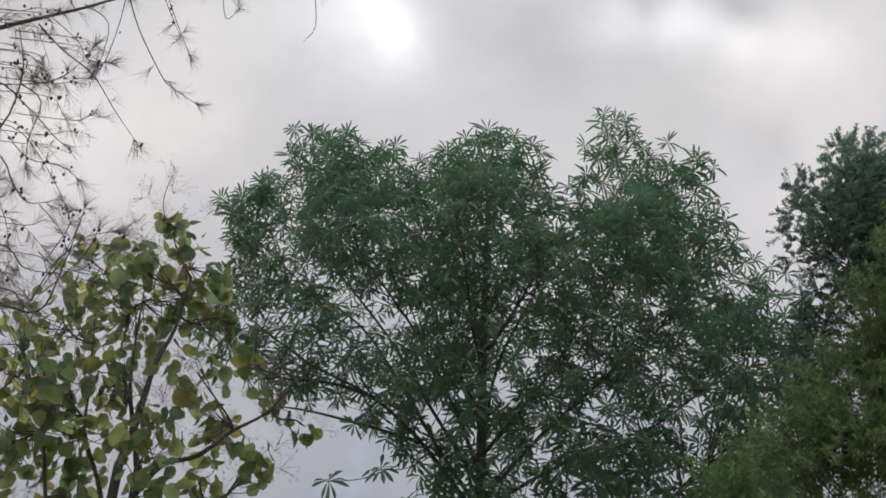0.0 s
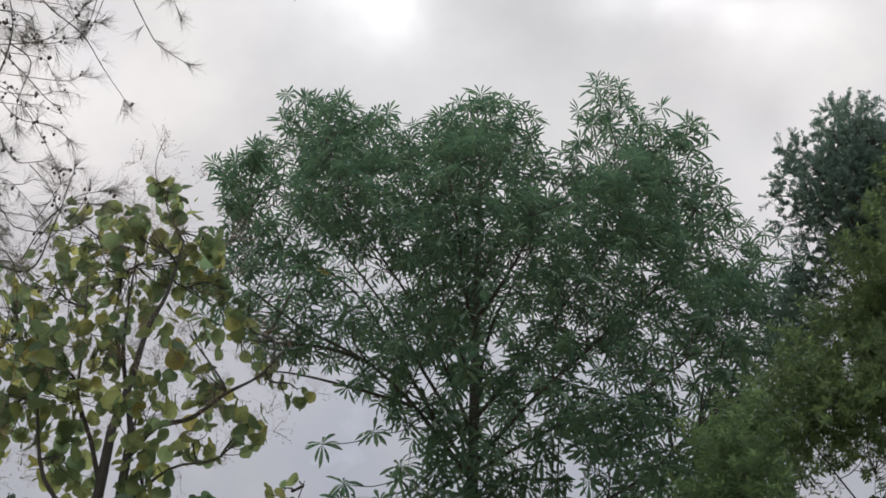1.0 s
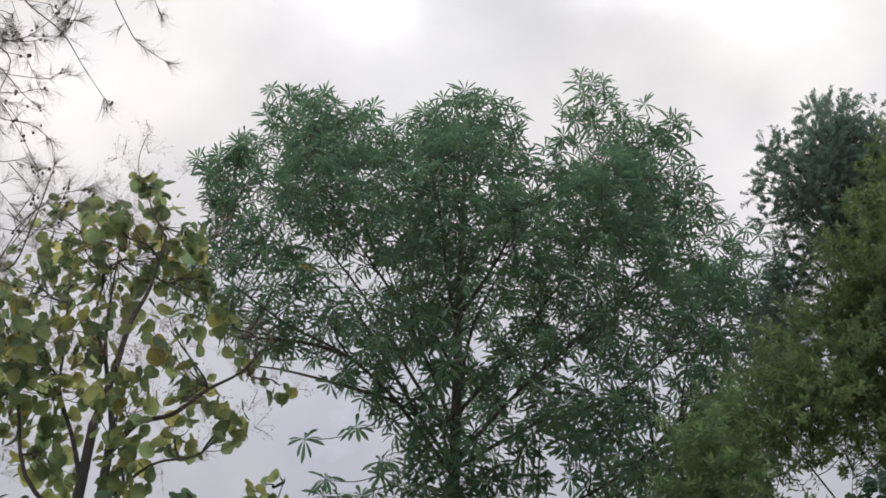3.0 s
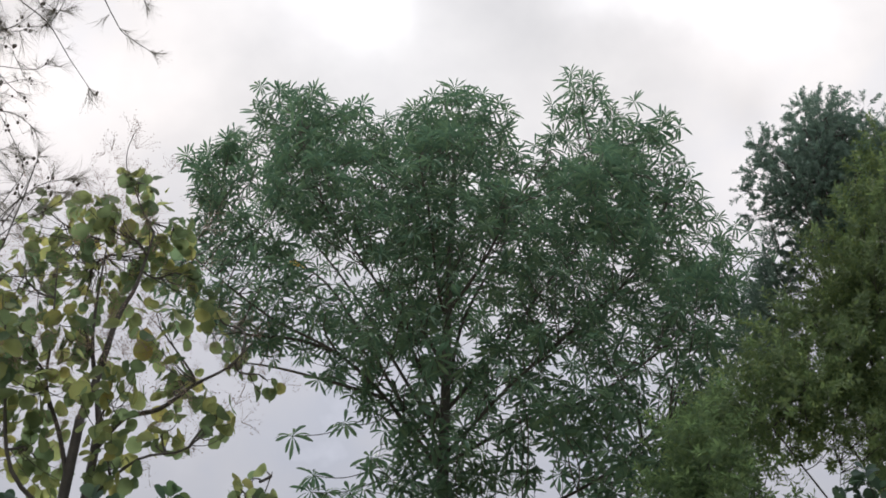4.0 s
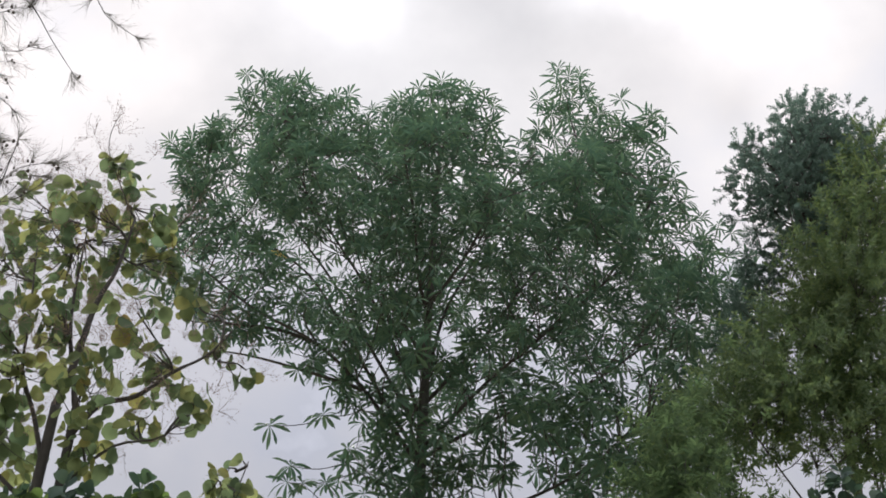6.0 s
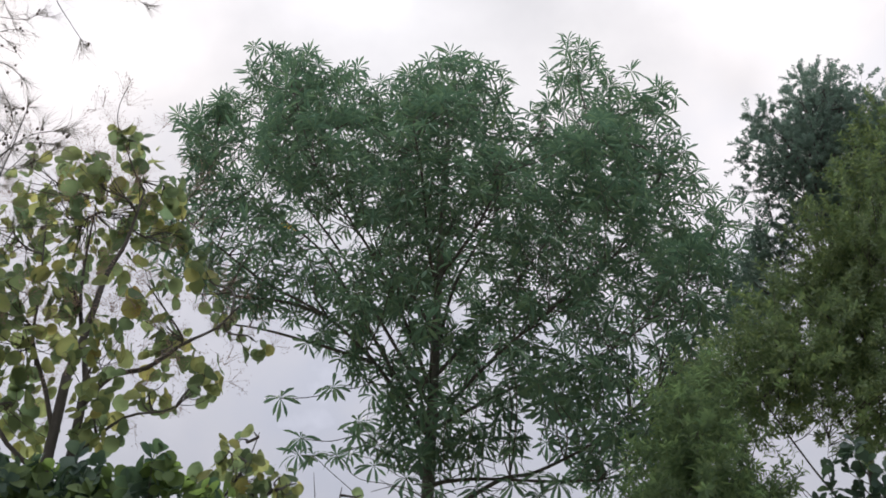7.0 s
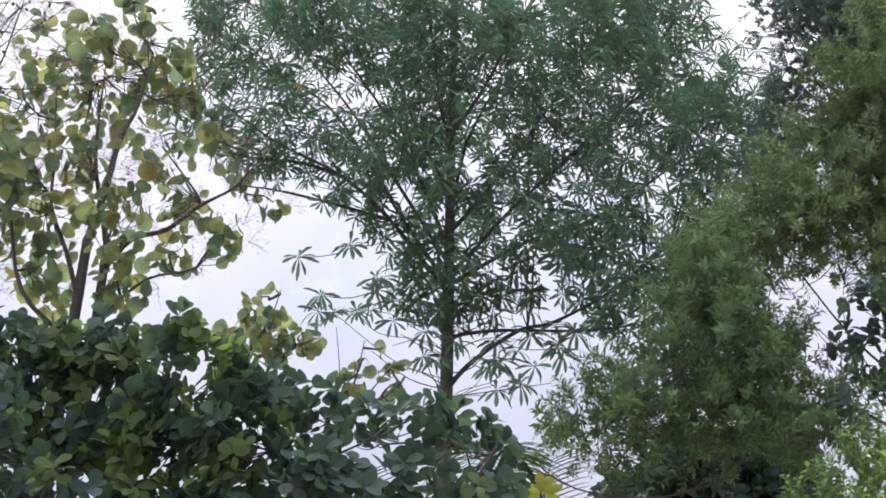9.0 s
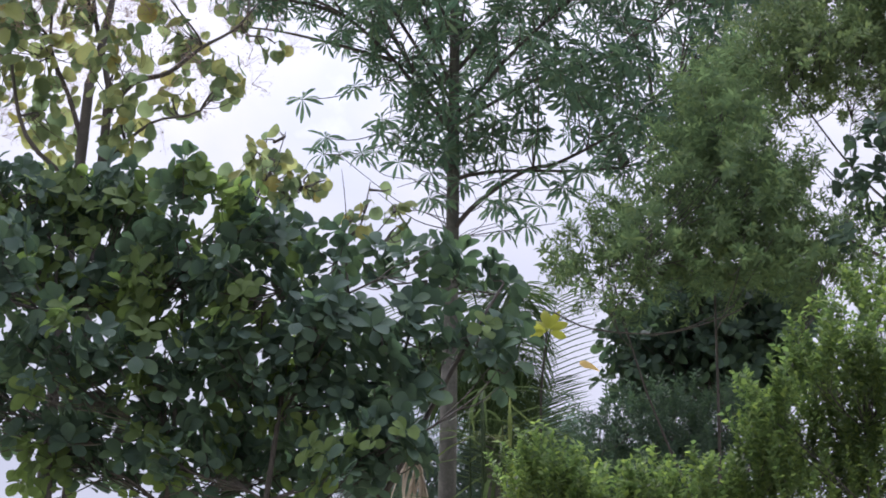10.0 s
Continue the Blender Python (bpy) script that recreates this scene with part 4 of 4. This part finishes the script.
small_leaved("tree", "tall dark green tree with dense small leaves", "tree", TALL_LOBES,
             [[(3.6, 8.8, -0.1), (3.6, 8.8, 3.0), (3.55, 8.75, 6.5), (3.55, 8.7, 9.3)]], 41, M_TALL, FEATHER_TALL, 0.52, 0.3, size=0.68, ragged=0.1)
small_leaved("tree", "yellow-green tree with fine feathery foliage", "tree", MID_LOBES,
             [[(3.65, 8.2, -0.1), (3.6, 8.2, 2.5), (3.5, 8.2, 4.8), (3.45, 8.1, 7.2)], [(3.5, 8.2, 4.7), (3.0, 8.1, 5.15), (2.5, 7.9, 5.8)], [(3.5, 8.2, 4.9), (3.55, 8.2, 5.8), (3.7, 8.3, 6.9)],
              [(3.5, 8.2, 4.5), (3.05, 8.2, 4.9), (2.75, 8.2, 5.3), (2.5, 8.2, 5.95)], [(2.95, 8.2, 5.05), (2.75, 8.15, 5.25), (2.45, 8.1, 5.3)], [(3.2, 8.2, 4.8), (3.0, 8.15, 5.25), (3.02, 8.1, 5.6)]],
             43, M_MID, FEATHER_MID, 0.42, 0.3, r0=0.028, ragged=0.2)
small_leaved("tree", "low green tree with drooping fine leaves", "tree", LOW_LOBES,
             [[(1.75, 7.9, -0.1), (1.75, 7.9, 2.0), (1.8, 7.8, 3.4), (1.85, 7.7, 5.1)], [(1.75, 7.9, 2.4), (1.3, 7.6, 3.4), (1.05, 7.5, 4.4)], [(1.78, 7.9, 2.6), (2.3, 7.8, 3.6), (2.5, 7.7, 4.4)]],
             45, M_LOWTREE, FEATHER_LOW, 0.5, 0.1, r0=0.022, ragged=0.3)
# dark leaves added where a low tree has only a shaded hollow
leathery_bush("bush", "dark-leaved filler bush standing in for the shaded hollow of a low tree", crown_lobes(LOW_HOLLOW, 9.8, 0.26, 0.27, 0.4, 75),
              [[(2.3, 9.8, -0.1), (2.3, 9.8, 1.5), (2.25, 9.8, 4.0)], [(2.3, 9.8, 1.0), (1.9, 9.8, 2.6), (1.75, 9.8, 4.2)], [(2.3, 9.8, 1.2), (2.7, 9.8, 2.8), (2.85, 9.8, 4.3)]], 77, 0.8, size=0.7, young=0.9)
# its dark leaf colour carries the shade under the low tree
small_leaved("bush", "low bush with leaves coloured dark for the shade of a low tree", "bush", crown_lobes(LOW_SKIRT, 8.5, 0.26, 0.2, 0.3, 76),
             [[(1.6, 8.5, -0.1), (1.6, 8.5, 1.2), (1.6, 8.5, 3.1)], [(1.6, 8.5, 0.5), (1.2, 8.5, 1.8), (1.15, 8.5, 3.0)], [(1.6, 8.5, 0.6), (2.0, 8.5, 1.9), (2.1, 8.5, 3.1)]],
             78, M_BUSH, FEATHER_MID, 0.6, 0.6, parts=120, r0=0.025, size=0.9)
small_leaved("shrub", "bright yellow-green shrub with small glossy leaves", "shrub", [(x, y, z - (0.07 if x > 1.6 else 0.18), r) for x, y, z, r in SHRUB_LOBES],
             [[(1.6, 6.5, -0.1), (1.6, 6.5, 0.9), (1.6, 6.45, 2.5)], [(1.6, 6.5, 0.3), (0.9, 6.5, 1.5), (0.65, 6.45, 2.5)], [(1.6, 6.5, 0.3), (2.1, 6.4, 1.6), (2.25, 6.35, 3.2)]],
             47, M_SHRUB, FEATHER_SHRUB, 0.95, 2.4, r0=0.03, size=1.15, ragged=0.25)

BACK_LOBES = [(0.38, 12.25, 4.35, 0.35), (0.75, 12.67, 4.14, 0.42), (0.54, 12.21, 3.6, 0.4), (-0.47, 12.21, 3.54, 0.34), (1.01, 12.31, 3.73, 0.4), (-0.92, 12.24, 3.43, 0.34), (0.09, 12.5, 3.47, 0.35), (1.44, 12.17, 3.59, 0.34), (-0.56, 12.64, 4.2, 0.27)]
small_leaved("bush", "dim green undergrowth bush behind the trunk", "bush", BACK_LOBES,
             [[(0.6, 12.4, -0.1), (0.6, 12.4, 1.2), (0.6, 12.4, 3.2)], [(0.6, 12.4, 0.5), (-0.4, 12.4, 1.6), (-0.7, 12.4, 2.9)]], 49, M_TALL, FEATHER_MID, 0.5, 0.4, parts=60, r0=0.03, size=1.5)
leathery_bush("tree", "dark broad-leaved tree at the edge of a feathery tree", EDGE_LOBES,
              [[(3.35, 7.2, -0.1), (3.35, 7.2, 2.0), (3.3, 7.2, 4.0), (3.0, 7.2, 4.85)], [(3.3, 7.2, 3.7), (2.95, 7.2, 4.05), (2.55, 7.2, 4.3)]], 35, 1.3, stout=0.02, size=0.55)


# ---------------------------------------------------------------- she-oak with drooping needle branches
def needle_tuft(seed, count, length):
    """Thin needles fanning along +z."""
    rnd = random.Random(seed)
    s = Soup()
    for k in range(count):
        a = rnd.uniform(0, 6.28)
        lean = rnd.uniform(0.1, 0.75)
        ln = length * rnd.uniform(0.6, 1.15)
        b = rnd.uniform(0, 0.35) * length
        d = Vector((math.cos(a) * lean, math.sin(a) * lean, 1)).normalized()
        q = Vector((0, 0, b))
        mid = q + d * ln * 0.5
        tip = q + d * ln + Vector((math.cos(a), math.sin(a), 0)) * 0.15 * ln
        w = 0.00075
        side = d.cross(Vector((0.3, 0.7, 0.2))).normalized() * w
        up = d.cross(side).normalized() * w
        s.put([q + side, q - side, q + up, mid + side, mid - side, mid + up, tip], [(0, 1, 4, 3), (1, 2, 5, 4), (2, 0, 3, 5), (3, 4, 6), (4, 5, 6), (5, 3, 6)])
    return s


NEEDLES = [needle_tuft(200 + i, n, z) for i, (n, z) in enumerate(((13, 0.14), (17, 0.13), (12, 0.155), (19, 0.115)))]


def ball(soup, p, r):
    rings, seg, verts, faces = 3, 6, [(p[0], p[1], p[2] - r)], []
    for i in range(1, rings + 1):
        z = -math.cos(math.pi * i / (rings + 1)) * r * 1.25
        q = math.sin(math.pi * i / (rings + 1)) * r * (1.08 if i % 2 else 0.98)
        verts += [(p[0] + q * math.cos(2 * math.pi * k / seg), p[1] + q * math.sin(2 * math.pi * k / seg), p[2] + z) for k in range(seg)]
    verts.append((p[0], p[1], p[2] + r))
    for k in range(seg):
        k2 = (k + 1) % seg
        faces.append((0, 1 + k2, 1 + k))
        for i in range(rings - 1):
            a = 1 + i * seg
            faces.append((a + k, a + k2, a + seg + k2, a + seg + k))
        faces.append((1 + (rings - 1) * seg + k, 1 + (rings - 1) * seg + k2, len(verts) - 1))
    soup.put(verts, faces)


def she_oak():
    rnd = random.Random(51)
    y = 4.8
    tree = thing("tree", "she-oak with bare drooping branches and thin grey needles", "tree", (-4.3, y, 0))
    s = Soup()
    tube(s, [(-4.3, y, -0.1), (-4.32, y, 2.5), (-4.25, y, 5.0), (-4.2, y, 7.5), (-4.15, y, 9.5)], 0.14, 0.05, 12, 0.06, rnd)
    part("trunk", s.mesh("trunk", M_BARK), tree, "rough grey trunk")
    boughs = [
        (0.018, [(-4.22, 6.4), (-3.5, 6.8), (-2.84, 7.07), (-2.6, 7.15), (-2.37, 7.26), (-2.12, 7.36), (-1.5, 7.42), (-0.98, 7.41)], 0.002),
        (0.009, [(-4.25, 5.6), (-3.4, 5.6), (-2.72, 6.1), (-2.6, 6.6), (-2.74, 7.1)], 0.003),
        (0.010, [(-4.28, 4.6), (-3.3, 4.8), (-2.46, 5.06), (-2.18, 5.07), (-2.1, 5.29), (-2.04, 5.64)], 0.002),
        (0.007, [(-4.26, 5.0), (-3.3, 5.35), (-2.5, 5.46), (-2.29, 5.32), (-2.09, 5.29)], 0.0015),
        (0.007, [(-4.24, 5.9), (-3.3, 6.1), (-2.65, 6.07), (-2.46, 5.84), (-2.36, 5.72), (-2.24, 5.72)], 0.0015),
        (0.007, [(-4.24, 6.1), (-3.4, 6.5), (-2.78, 6.58), (-2.52, 6.41), (-2.33, 6.2), (-2.26, 6.13)], 0.0015),
        (0.006, [(-4.28, 4.5), (-3.2, 5.0), (-2.41, 5.21), (-2.2, 5.02), (-2.0, 4.98), (-1.7, 4.99)], 0.0015),
    ]
    drops = [
        (0.0055, [(-2.63, 7.13), (-2.43, 6.89), (-2.2, 6.66), (-2.04, 6.42), (-1.86, 6.16)]),
        (0.0045, [(-2.12, 7.36), (-1.99, 7.01), (-1.82, 6.69), (-1.75, 6.6), (-1.56, 6.44)]),
        (0.0035, [(-2.37, 7.26), (-2.18, 7.06), (-2.17, 6.77), (-2.2, 6.66)]),
        (0.0035, [(-2.12, 7.36), (-2.11, 7.06), (-2.14, 6.77), (-2.18, 6.67)]),
        (0.003, [(-2.55, 7.17), (-2.35, 6.95), (-2.25, 6.78), (-2.1, 6.74)]),
        (0.003, [(-1.9, 7.38), (-1.81, 7.16), (-1.73, 6.97), (-1.66, 6.81)]),
        (0.003, [(-1.92, 7.38), (-1.85, 7.21), (-1.75, 6.99)]),
        (0.003, [(-1.56, 7.41), (-1.5, 7.14), (-1.43, 7.22)]),
        (0.003, [(-1.0, 7.41), (-0.97, 7.12), (-1.03, 6.99)]),
        (0.0045, [(-2.6, 6.6), (-2.45, 6.45), (-2.45, 6.15), (-2.42, 5.95)]),
        (0.0035, [(-2.78, 6.58), (-2.45, 6.62), (-2.3, 6.75), (-2.22, 6.9)]),
        (0.0035, [(-2.18, 5.07), (-2.12, 5.29), (-2.03, 5.43), (-1.86, 5.45)]),
        (0.003, [(-2.3, 5.72), (-2.15, 5.55), (-2.08, 5.4)]),
        (0.003, [(-2.6, 5.9), (-2.45, 5.61), (-2.40, 5.45)]),
        (0.003, [(-2.55, 6.15), (-2.42, 6.02), (-2.25, 6.0), (-2.12, 5.9)]),
        (0.003, [(-2.75, 6.3), (-2.5, 6.2), (-2.3, 5.95), (-2.15, 5.7)]),
        (0.0028, [(-2.14, 5.16), (-2.09, 5.31), (-2.07, 5.48), (-2.06, 5.62), (-2.06, 5.73)]),
        (0.0028, [(-2.16, 5.23), (-2.1, 5.35), (-1.99, 5.5), (-1.84, 5.54)]),
        (0.0028, [(-2.17, 5.33), (-2.13, 5.47), (-2.11, 5.59), (-2.15, 5.7)]),
        (0.0028, [(-2.23, 5.4), (-2.08, 5.26), (-1.97, 5.28), (-1.86, 5.41)]),
        (0.0028, [(-2.13, 5.12), (-2.05, 5.23), (-1.97, 5.41), (-1.95, 5.59)]),
    ]
    needles, cones = Soup(), Soup()

    def dress(line, often, from_u):
        n = len(line)
        for i in range(n):
            u = i / (n - 1)
            if u < from_u or line[i].x < -3.3:
                continue
            along = (line[min(i + 1, n - 1)] - line[max(i - 1, 0)]).normalized()
            for _ in range(often):
                if rnd.random() < 0.46:
                    d = along * 0.8 + Vector((rnd.uniform(-1, 1), rnd.uniform(-1, 1), rnd.uniform(-1, 0.5)))
                    k = rnd.randrange(4)
                    needles.put(np.concatenate(NEEDLES[k].v), NEEDLES[k].f, place(line[i], d, rnd.uniform(0, 6), rnd.uniform(0.7, 1.15)))
            if rnd.random() < 0.16:
                for _ in range(rnd.randint(1, 3)):
                    q = line[i] + Vector((rnd.uniform(-1, 1), rnd.uniform(-1, 1), rnd.uniform(-1, 1))) * 0.025
                    ball(cones, q, rnd.uniform(0.006, 0.0095))

    for r0, pts, r1 in boughs:
        s = Soup()
        line = tube(s, [(a, y + 0.12 * noise.noise((a * 1.7, b, r0 * 99)), b) for a, b in pts], r0, r1, 7, 0.05, rnd)
        part("bough", s.mesh("bough", M_TWIG), tree)
        dress(line, 2, 0.35)
    for r0, pts in drops:
        s = Soup()
        line = tube(s, [(a, y + 0.1 * noise.noise((a * 1.7, b, 3.0)), b) for a, b in pts], r0, 0.0016, 5)
        part("branchlet", s.mesh("branchlet", M_TWIG), tree)
        if pts[0][0] < -1.1:
            dress(line, 1, 0.4)
        end = line[-1]
        if pts[0][0] < -1.1:
            d = (line[-1] - line[-4]).normalized()
            for _ in range(2):
                k = rnd.randrange(4)
                needles.put(np.concatenate(NEEDLES[k].v), NEEDLES[k].f, place(end - d * 0.05, d, rnd.uniform(0, 6), 1.0))
    # a thicket of finer needle twigs nearest the trunk
    thin = Soup()
    for _ in range(95):
        a = Vector((rnd.uniform(-3.1, -2.25), y + rnd.uniform(-0.35, 0.35), rnd.uniform(4.9, 7.2)))
        if a.x > -2.55 and rnd.random() < 0.62:
            continue
        e = a + Vector((rnd.uniform(0.1, 0.32), rnd.uniform(-0.1, 0.1), rnd.uniform(-0.3, 0.02)))
        line = tube(thin, [a - Vector((0.35, 0, -0.05)), a, a.lerp(e, 0.5) + Vector((0, 0, 0.03)), e], 0.003, 0.0013, 3)
        dress(line, 1, 0.3)
    part("branchwork", thin.mesh("branchwork", M_TWIG), tree, kind="stuff")
    part("needles", needles.mesh("needles", M_NEEDLE), tree, "tufts of thin grey-green needles", "stuff")
    part("cone_scatter", cones.mesh("cone_scatter", M_CONE), tree, "small dark woody cones", "stuff")


she_oak()


# ---------------------------------------------------------------- palm behind the trunk
def frond(soup, rib, root, tip, arch, leaflet, pairs, rnd, hang=0.55, across=None):
    """A feather frond: a curved rib and two rows of folded leaflets."""
    root, tip = Vector(root), Vector(tip)
    mid = root.lerp(tip, 0.5) + Vector((0, 0, arch))
    line = tube(rib, [root, root.lerp(mid, 0.55) + Vector((0, 0, arch * 0.25)), mid, mid.lerp(tip, 0.55) + Vector((0, 0, arch * 0.2)), tip], 0.022, 0.004, 6)
    n = len(line)
    for i in range(pairs):
        u = 0.12 + 0.88 * i / (pairs - 1)
        k = min(int(u * (n - 1)), n - 2)
        p = line[k].lerp(line[k + 1], u * (n - 1) - k)
        along = (line[k + 1] - line[k]).normalized()
        side = Vector(across) if across else along.cross(Vector((0, 0, 1))).normalized()
        for sgn in (-1, 1):
            ln = leaflet * (0.55 + 0.9 * math.sin(math.pi * min(0.95, u * 0.85 + 0.1))) * rnd.uniform(0.85, 1.1) * 0.72
            d = (side * sgn + along * 0.55 + Vector((0, 0, -hang * rnd.uniform(0.6, 1.4)))).normalized()
            v, f = blade(ln, [0.007, 0.016, 0.016, 0.011, 0.001], 0.12 if across else 0.35, 0.5)
            z = d.cross(side * sgn).cross(d)
            z = Vector((0, 0, 1)) - d * d.z
            z.normalize()
            yv = z.cross(d)
            m = Matrix(((d.x, yv.x, z.x, p.x), (d.y, yv.y, z.y, p.y), (d.z, yv.z, z.z, p.z), (0, 0, 0, 1)))
            soup.put(v, f, m)


def palm():
    rnd = random.Random(61)
    hub = Vector((0.5, 11.6, 3.9))
    tree = thing("palm", "coconut palm with long arching feather fronds", "palm tree", (0.5, 11.6, 0))
    s = Soup()
    tube(s, [(0.5, 11.6, -0.1), (0.52, 11.6, 1.5), (0.5, 11.6, 3.9)], 0.13, 0.10, 12, 0.06, rnd)
    part("trunk", s.mesh("trunk", M_BARK), tree)
    for dx, dy, dz, arch in ((-1.2, 0.2, 0.5, 0.7), (-1.4, -0.2, 0.1, 0.6), (0.35, 0.4, 1.7, 0.2), (-0.25, -0.3, 1.5, 0.3),
                             (-0.7, 0.7, 0.9, 0.5), (0.1, -0.9, 0.1, 0.6), (0.35, -0.9, 0.4, 1.2), (-0.5, -0.8, 0.2, 0.9)):
        fs, rs = Soup(), Soup()
        frond(fs, rs, hub, hub + Vector((dx, dy, dz)), arch, 0.66, 46, rnd)
        f = part("frond", fs.mesh("frond", M_PALM), tree, "green frond of narrow leaflets")
        part("rib", rs.mesh("rib", M_PALM), f)
    # upright fronds that spread their leaflets sideways
    for root, tip in (((0.73, 11.2, 3.28), (1.08, 11, 5.11)), ((0.62, 11.2, 3.17), (0.95, 11, 4.28)), ((1.5, 11.2, 3.17), (1.73, 11, 3.65)), ((0.44, 11.2, 3.17), (0.61, 11, 4.5)), ((-0.48, 11.2, 3.17), (-0.69, 11, 4.94))):
        fs, rs = Soup(), Soup()
        frond(fs, rs, root, tip, 0.08, 0.62, 30, rnd, 0.05, (0.98, 0.1, 0.1))
        f = part("frond", fs.mesh("frond", M_PALM), tree, "green frond of narrow leaflets")
        part("rib", rs.mesh("rib", M_PALM), f)
    return tree


palm()


def yellow_leaf_sapling():
    """A thin stem with a few big yellowing leaves and one dry orange one."""
    rnd = random.Random(63)
    tree = thing("sapling", "thin sapling with big yellow-green lobed leaves", "tree", (0.85, 10.6, 0))
    s = Soup()
    tube(s, [(0.85, 10.6, -0.1), (0.9, 10.6, 2.0), (0.86, 10.6, 3.8), (0.93, 10.42, 4.64)], 0.022, 0.006, 6)
    part("trunk", s.mesh("trunk", M_TWIG), tree)
    leaf = Soup()
    leaf.put(*blade(0.25, [0.008, 0.034, 0.050, 0.052, 0.034, 0.003], 0.25, 0.25, stem=0.03))
    young = leaf.mesh("leaf", M_YOUNG)
    crown = Vector((0.93, 10.4, 4.62))
    for turn, tilt, k in ((95, 10, 1.1), (60, -15, 0.95), (130, 20, 0.9), (25, 5, 1.0), (165, -10, 0.95), (-15, 15, 0.9), (195, 10, 0.85), (75, 35, 0.8)):
        m = Matrix.Translation(crown) @ Matrix.Rotation(radians(90), 4, "X") @ Matrix.Rotation(radians(turn), 4, "Z") @ Matrix.Rotation(radians(tilt), 4, "Y") @ Matrix.Rotation(rnd.uniform(-0.6, 0.6), 4, "X")
        part("leaf", young, tree, m=m @ Matrix.Scale(0.8 * k, 4))
    part("dry_leaf", heart_leaf(302, 0.24).mesh("dry_leaf", M_YELLOW), tree, "orange withered leaf", m=place((1.24, 10.5, 4.32), (0.1, -0.6, 0.8), 0.3, 0.9))


M_YOUNG = material("young_leaf", [(0.0, (0.22, 0.25, 0.05)), (1.0, (0.31, 0.33, 0.07))], 0.5, 8.0, 0.1, 0.45, (1.2, 1.2, 0.8), spec=0.2)
yellow_leaf_sapling()


def cane_clump():
    """Long strap leaves that rise and hang over beside the trunk."""
    rnd = random.Random(65)
    tree = thing("cane_clump", "clump of tall canes with long hanging strap leaves", "grass", (0.3, 8.9, 0))
    s = Soup()
    for i in range(9):
        x, y = 0.3 + rnd.uniform(-0.22, 0.28), 8.9 + rnd.uniform(-0.3, 0.3)
        top = rnd.uniform(2.9, 3.75)
        stems = Soup()
        line = tube(stems, [(x, y, -0.05), (x + 0.02, y, top * 0.5), (x + rnd.uniform(-0.08, 0.08), y, top)], 0.02, 0.006, 6)
        part("cane", stems.mesh("cane", M_CANE), tree)
        for p in line[3:]:
            for _ in range(2):
                v, f = blade(rnd.uniform(0.45, 0.8), [0.006, 0.015, 0.016, 0.012, 0.007, 0.001], rnd.uniform(0.9, 1.6), 0.3)
                m = Matrix.Translation(p) @ Matrix.Rotation(rnd.uniform(0, 6.28), 4, "Z") @ Matrix.Rotation(-rnd.uniform(0.5, 1.2), 4, "Y")
                s.put(v, f, m)
    part("strap_leaves", s.mesh("strap_leaves", M_CANE), tree, kind="stuff")


cane_clump()


def dry_frond():
    rnd = random.Random(67)
    ob = thing("dry_palm_frond", "withered grey-brown palm frond leaning on a trunk", "palm frond", (-0.12, 9.35, 0))
    rs, fs = Soup(), Soup()
    tube(rs, [(-0.02, 9.3, -0.05), (-0.1, 9.4, 1.6), (-0.1, 9.4, 2.8), (-0.22, 9.35, 3.36)], 0.03, 0.012, 6)
    part("rib", rs.mesh("rib", M_DRY), ob)
    for i in range(46):
        u = i / 45
        p = Vector((-0.08, 9.38, 2.5)).lerp(Vector((-0.24, 9.33, 3.44)), u)
        v, f = blade(rnd.uniform(0.35, 0.55), [0.01, 0.02, 0.02, 0.014, 0.002], rnd.uniform(0.2, 0.6), 0.5)
        m = Matrix.Translation(p) @ Matrix.Rotation(rnd.uniform(-0.7, 0.7) + (0 if i % 2 else math.pi), 4, "Z") @ Matrix.Rotation(rnd.uniform(0.9, 1.35), 4, "Y")
        fs = Soup()
        fs.put(v, f, m)
        part("leaflet", fs.mesh("leaflet", M_DRY), ob)


dry_frond()


def fallen_twigs():
    """Bare twigs caught between the crowns and a thin vine."""
    for name, label, pts, r in (
            ("vine", "thin bare vine hanging between two trees", [(0.72, 7.5, 3.9), (0.95, 7.4, 3.76), (1.41, 7.35, 3.72), (1.83, 7.4, 3.86), (2.0, 7.6, 4.0)], 0.006),
            ("vine", "thin bare vine hanging between two trees", [(1.3, 7.35, 3.7), (1.55, 7.35, 3.76), (1.86, 7.4, 3.92)], 0.005)):
        s = Soup()
        tube(s, pts, r, r * 0.7, 5)
        tagged(new(name, s.mesh(name, M_TWIG)), label=label, category="vine", group="vines in the trees")


fallen_twigs()
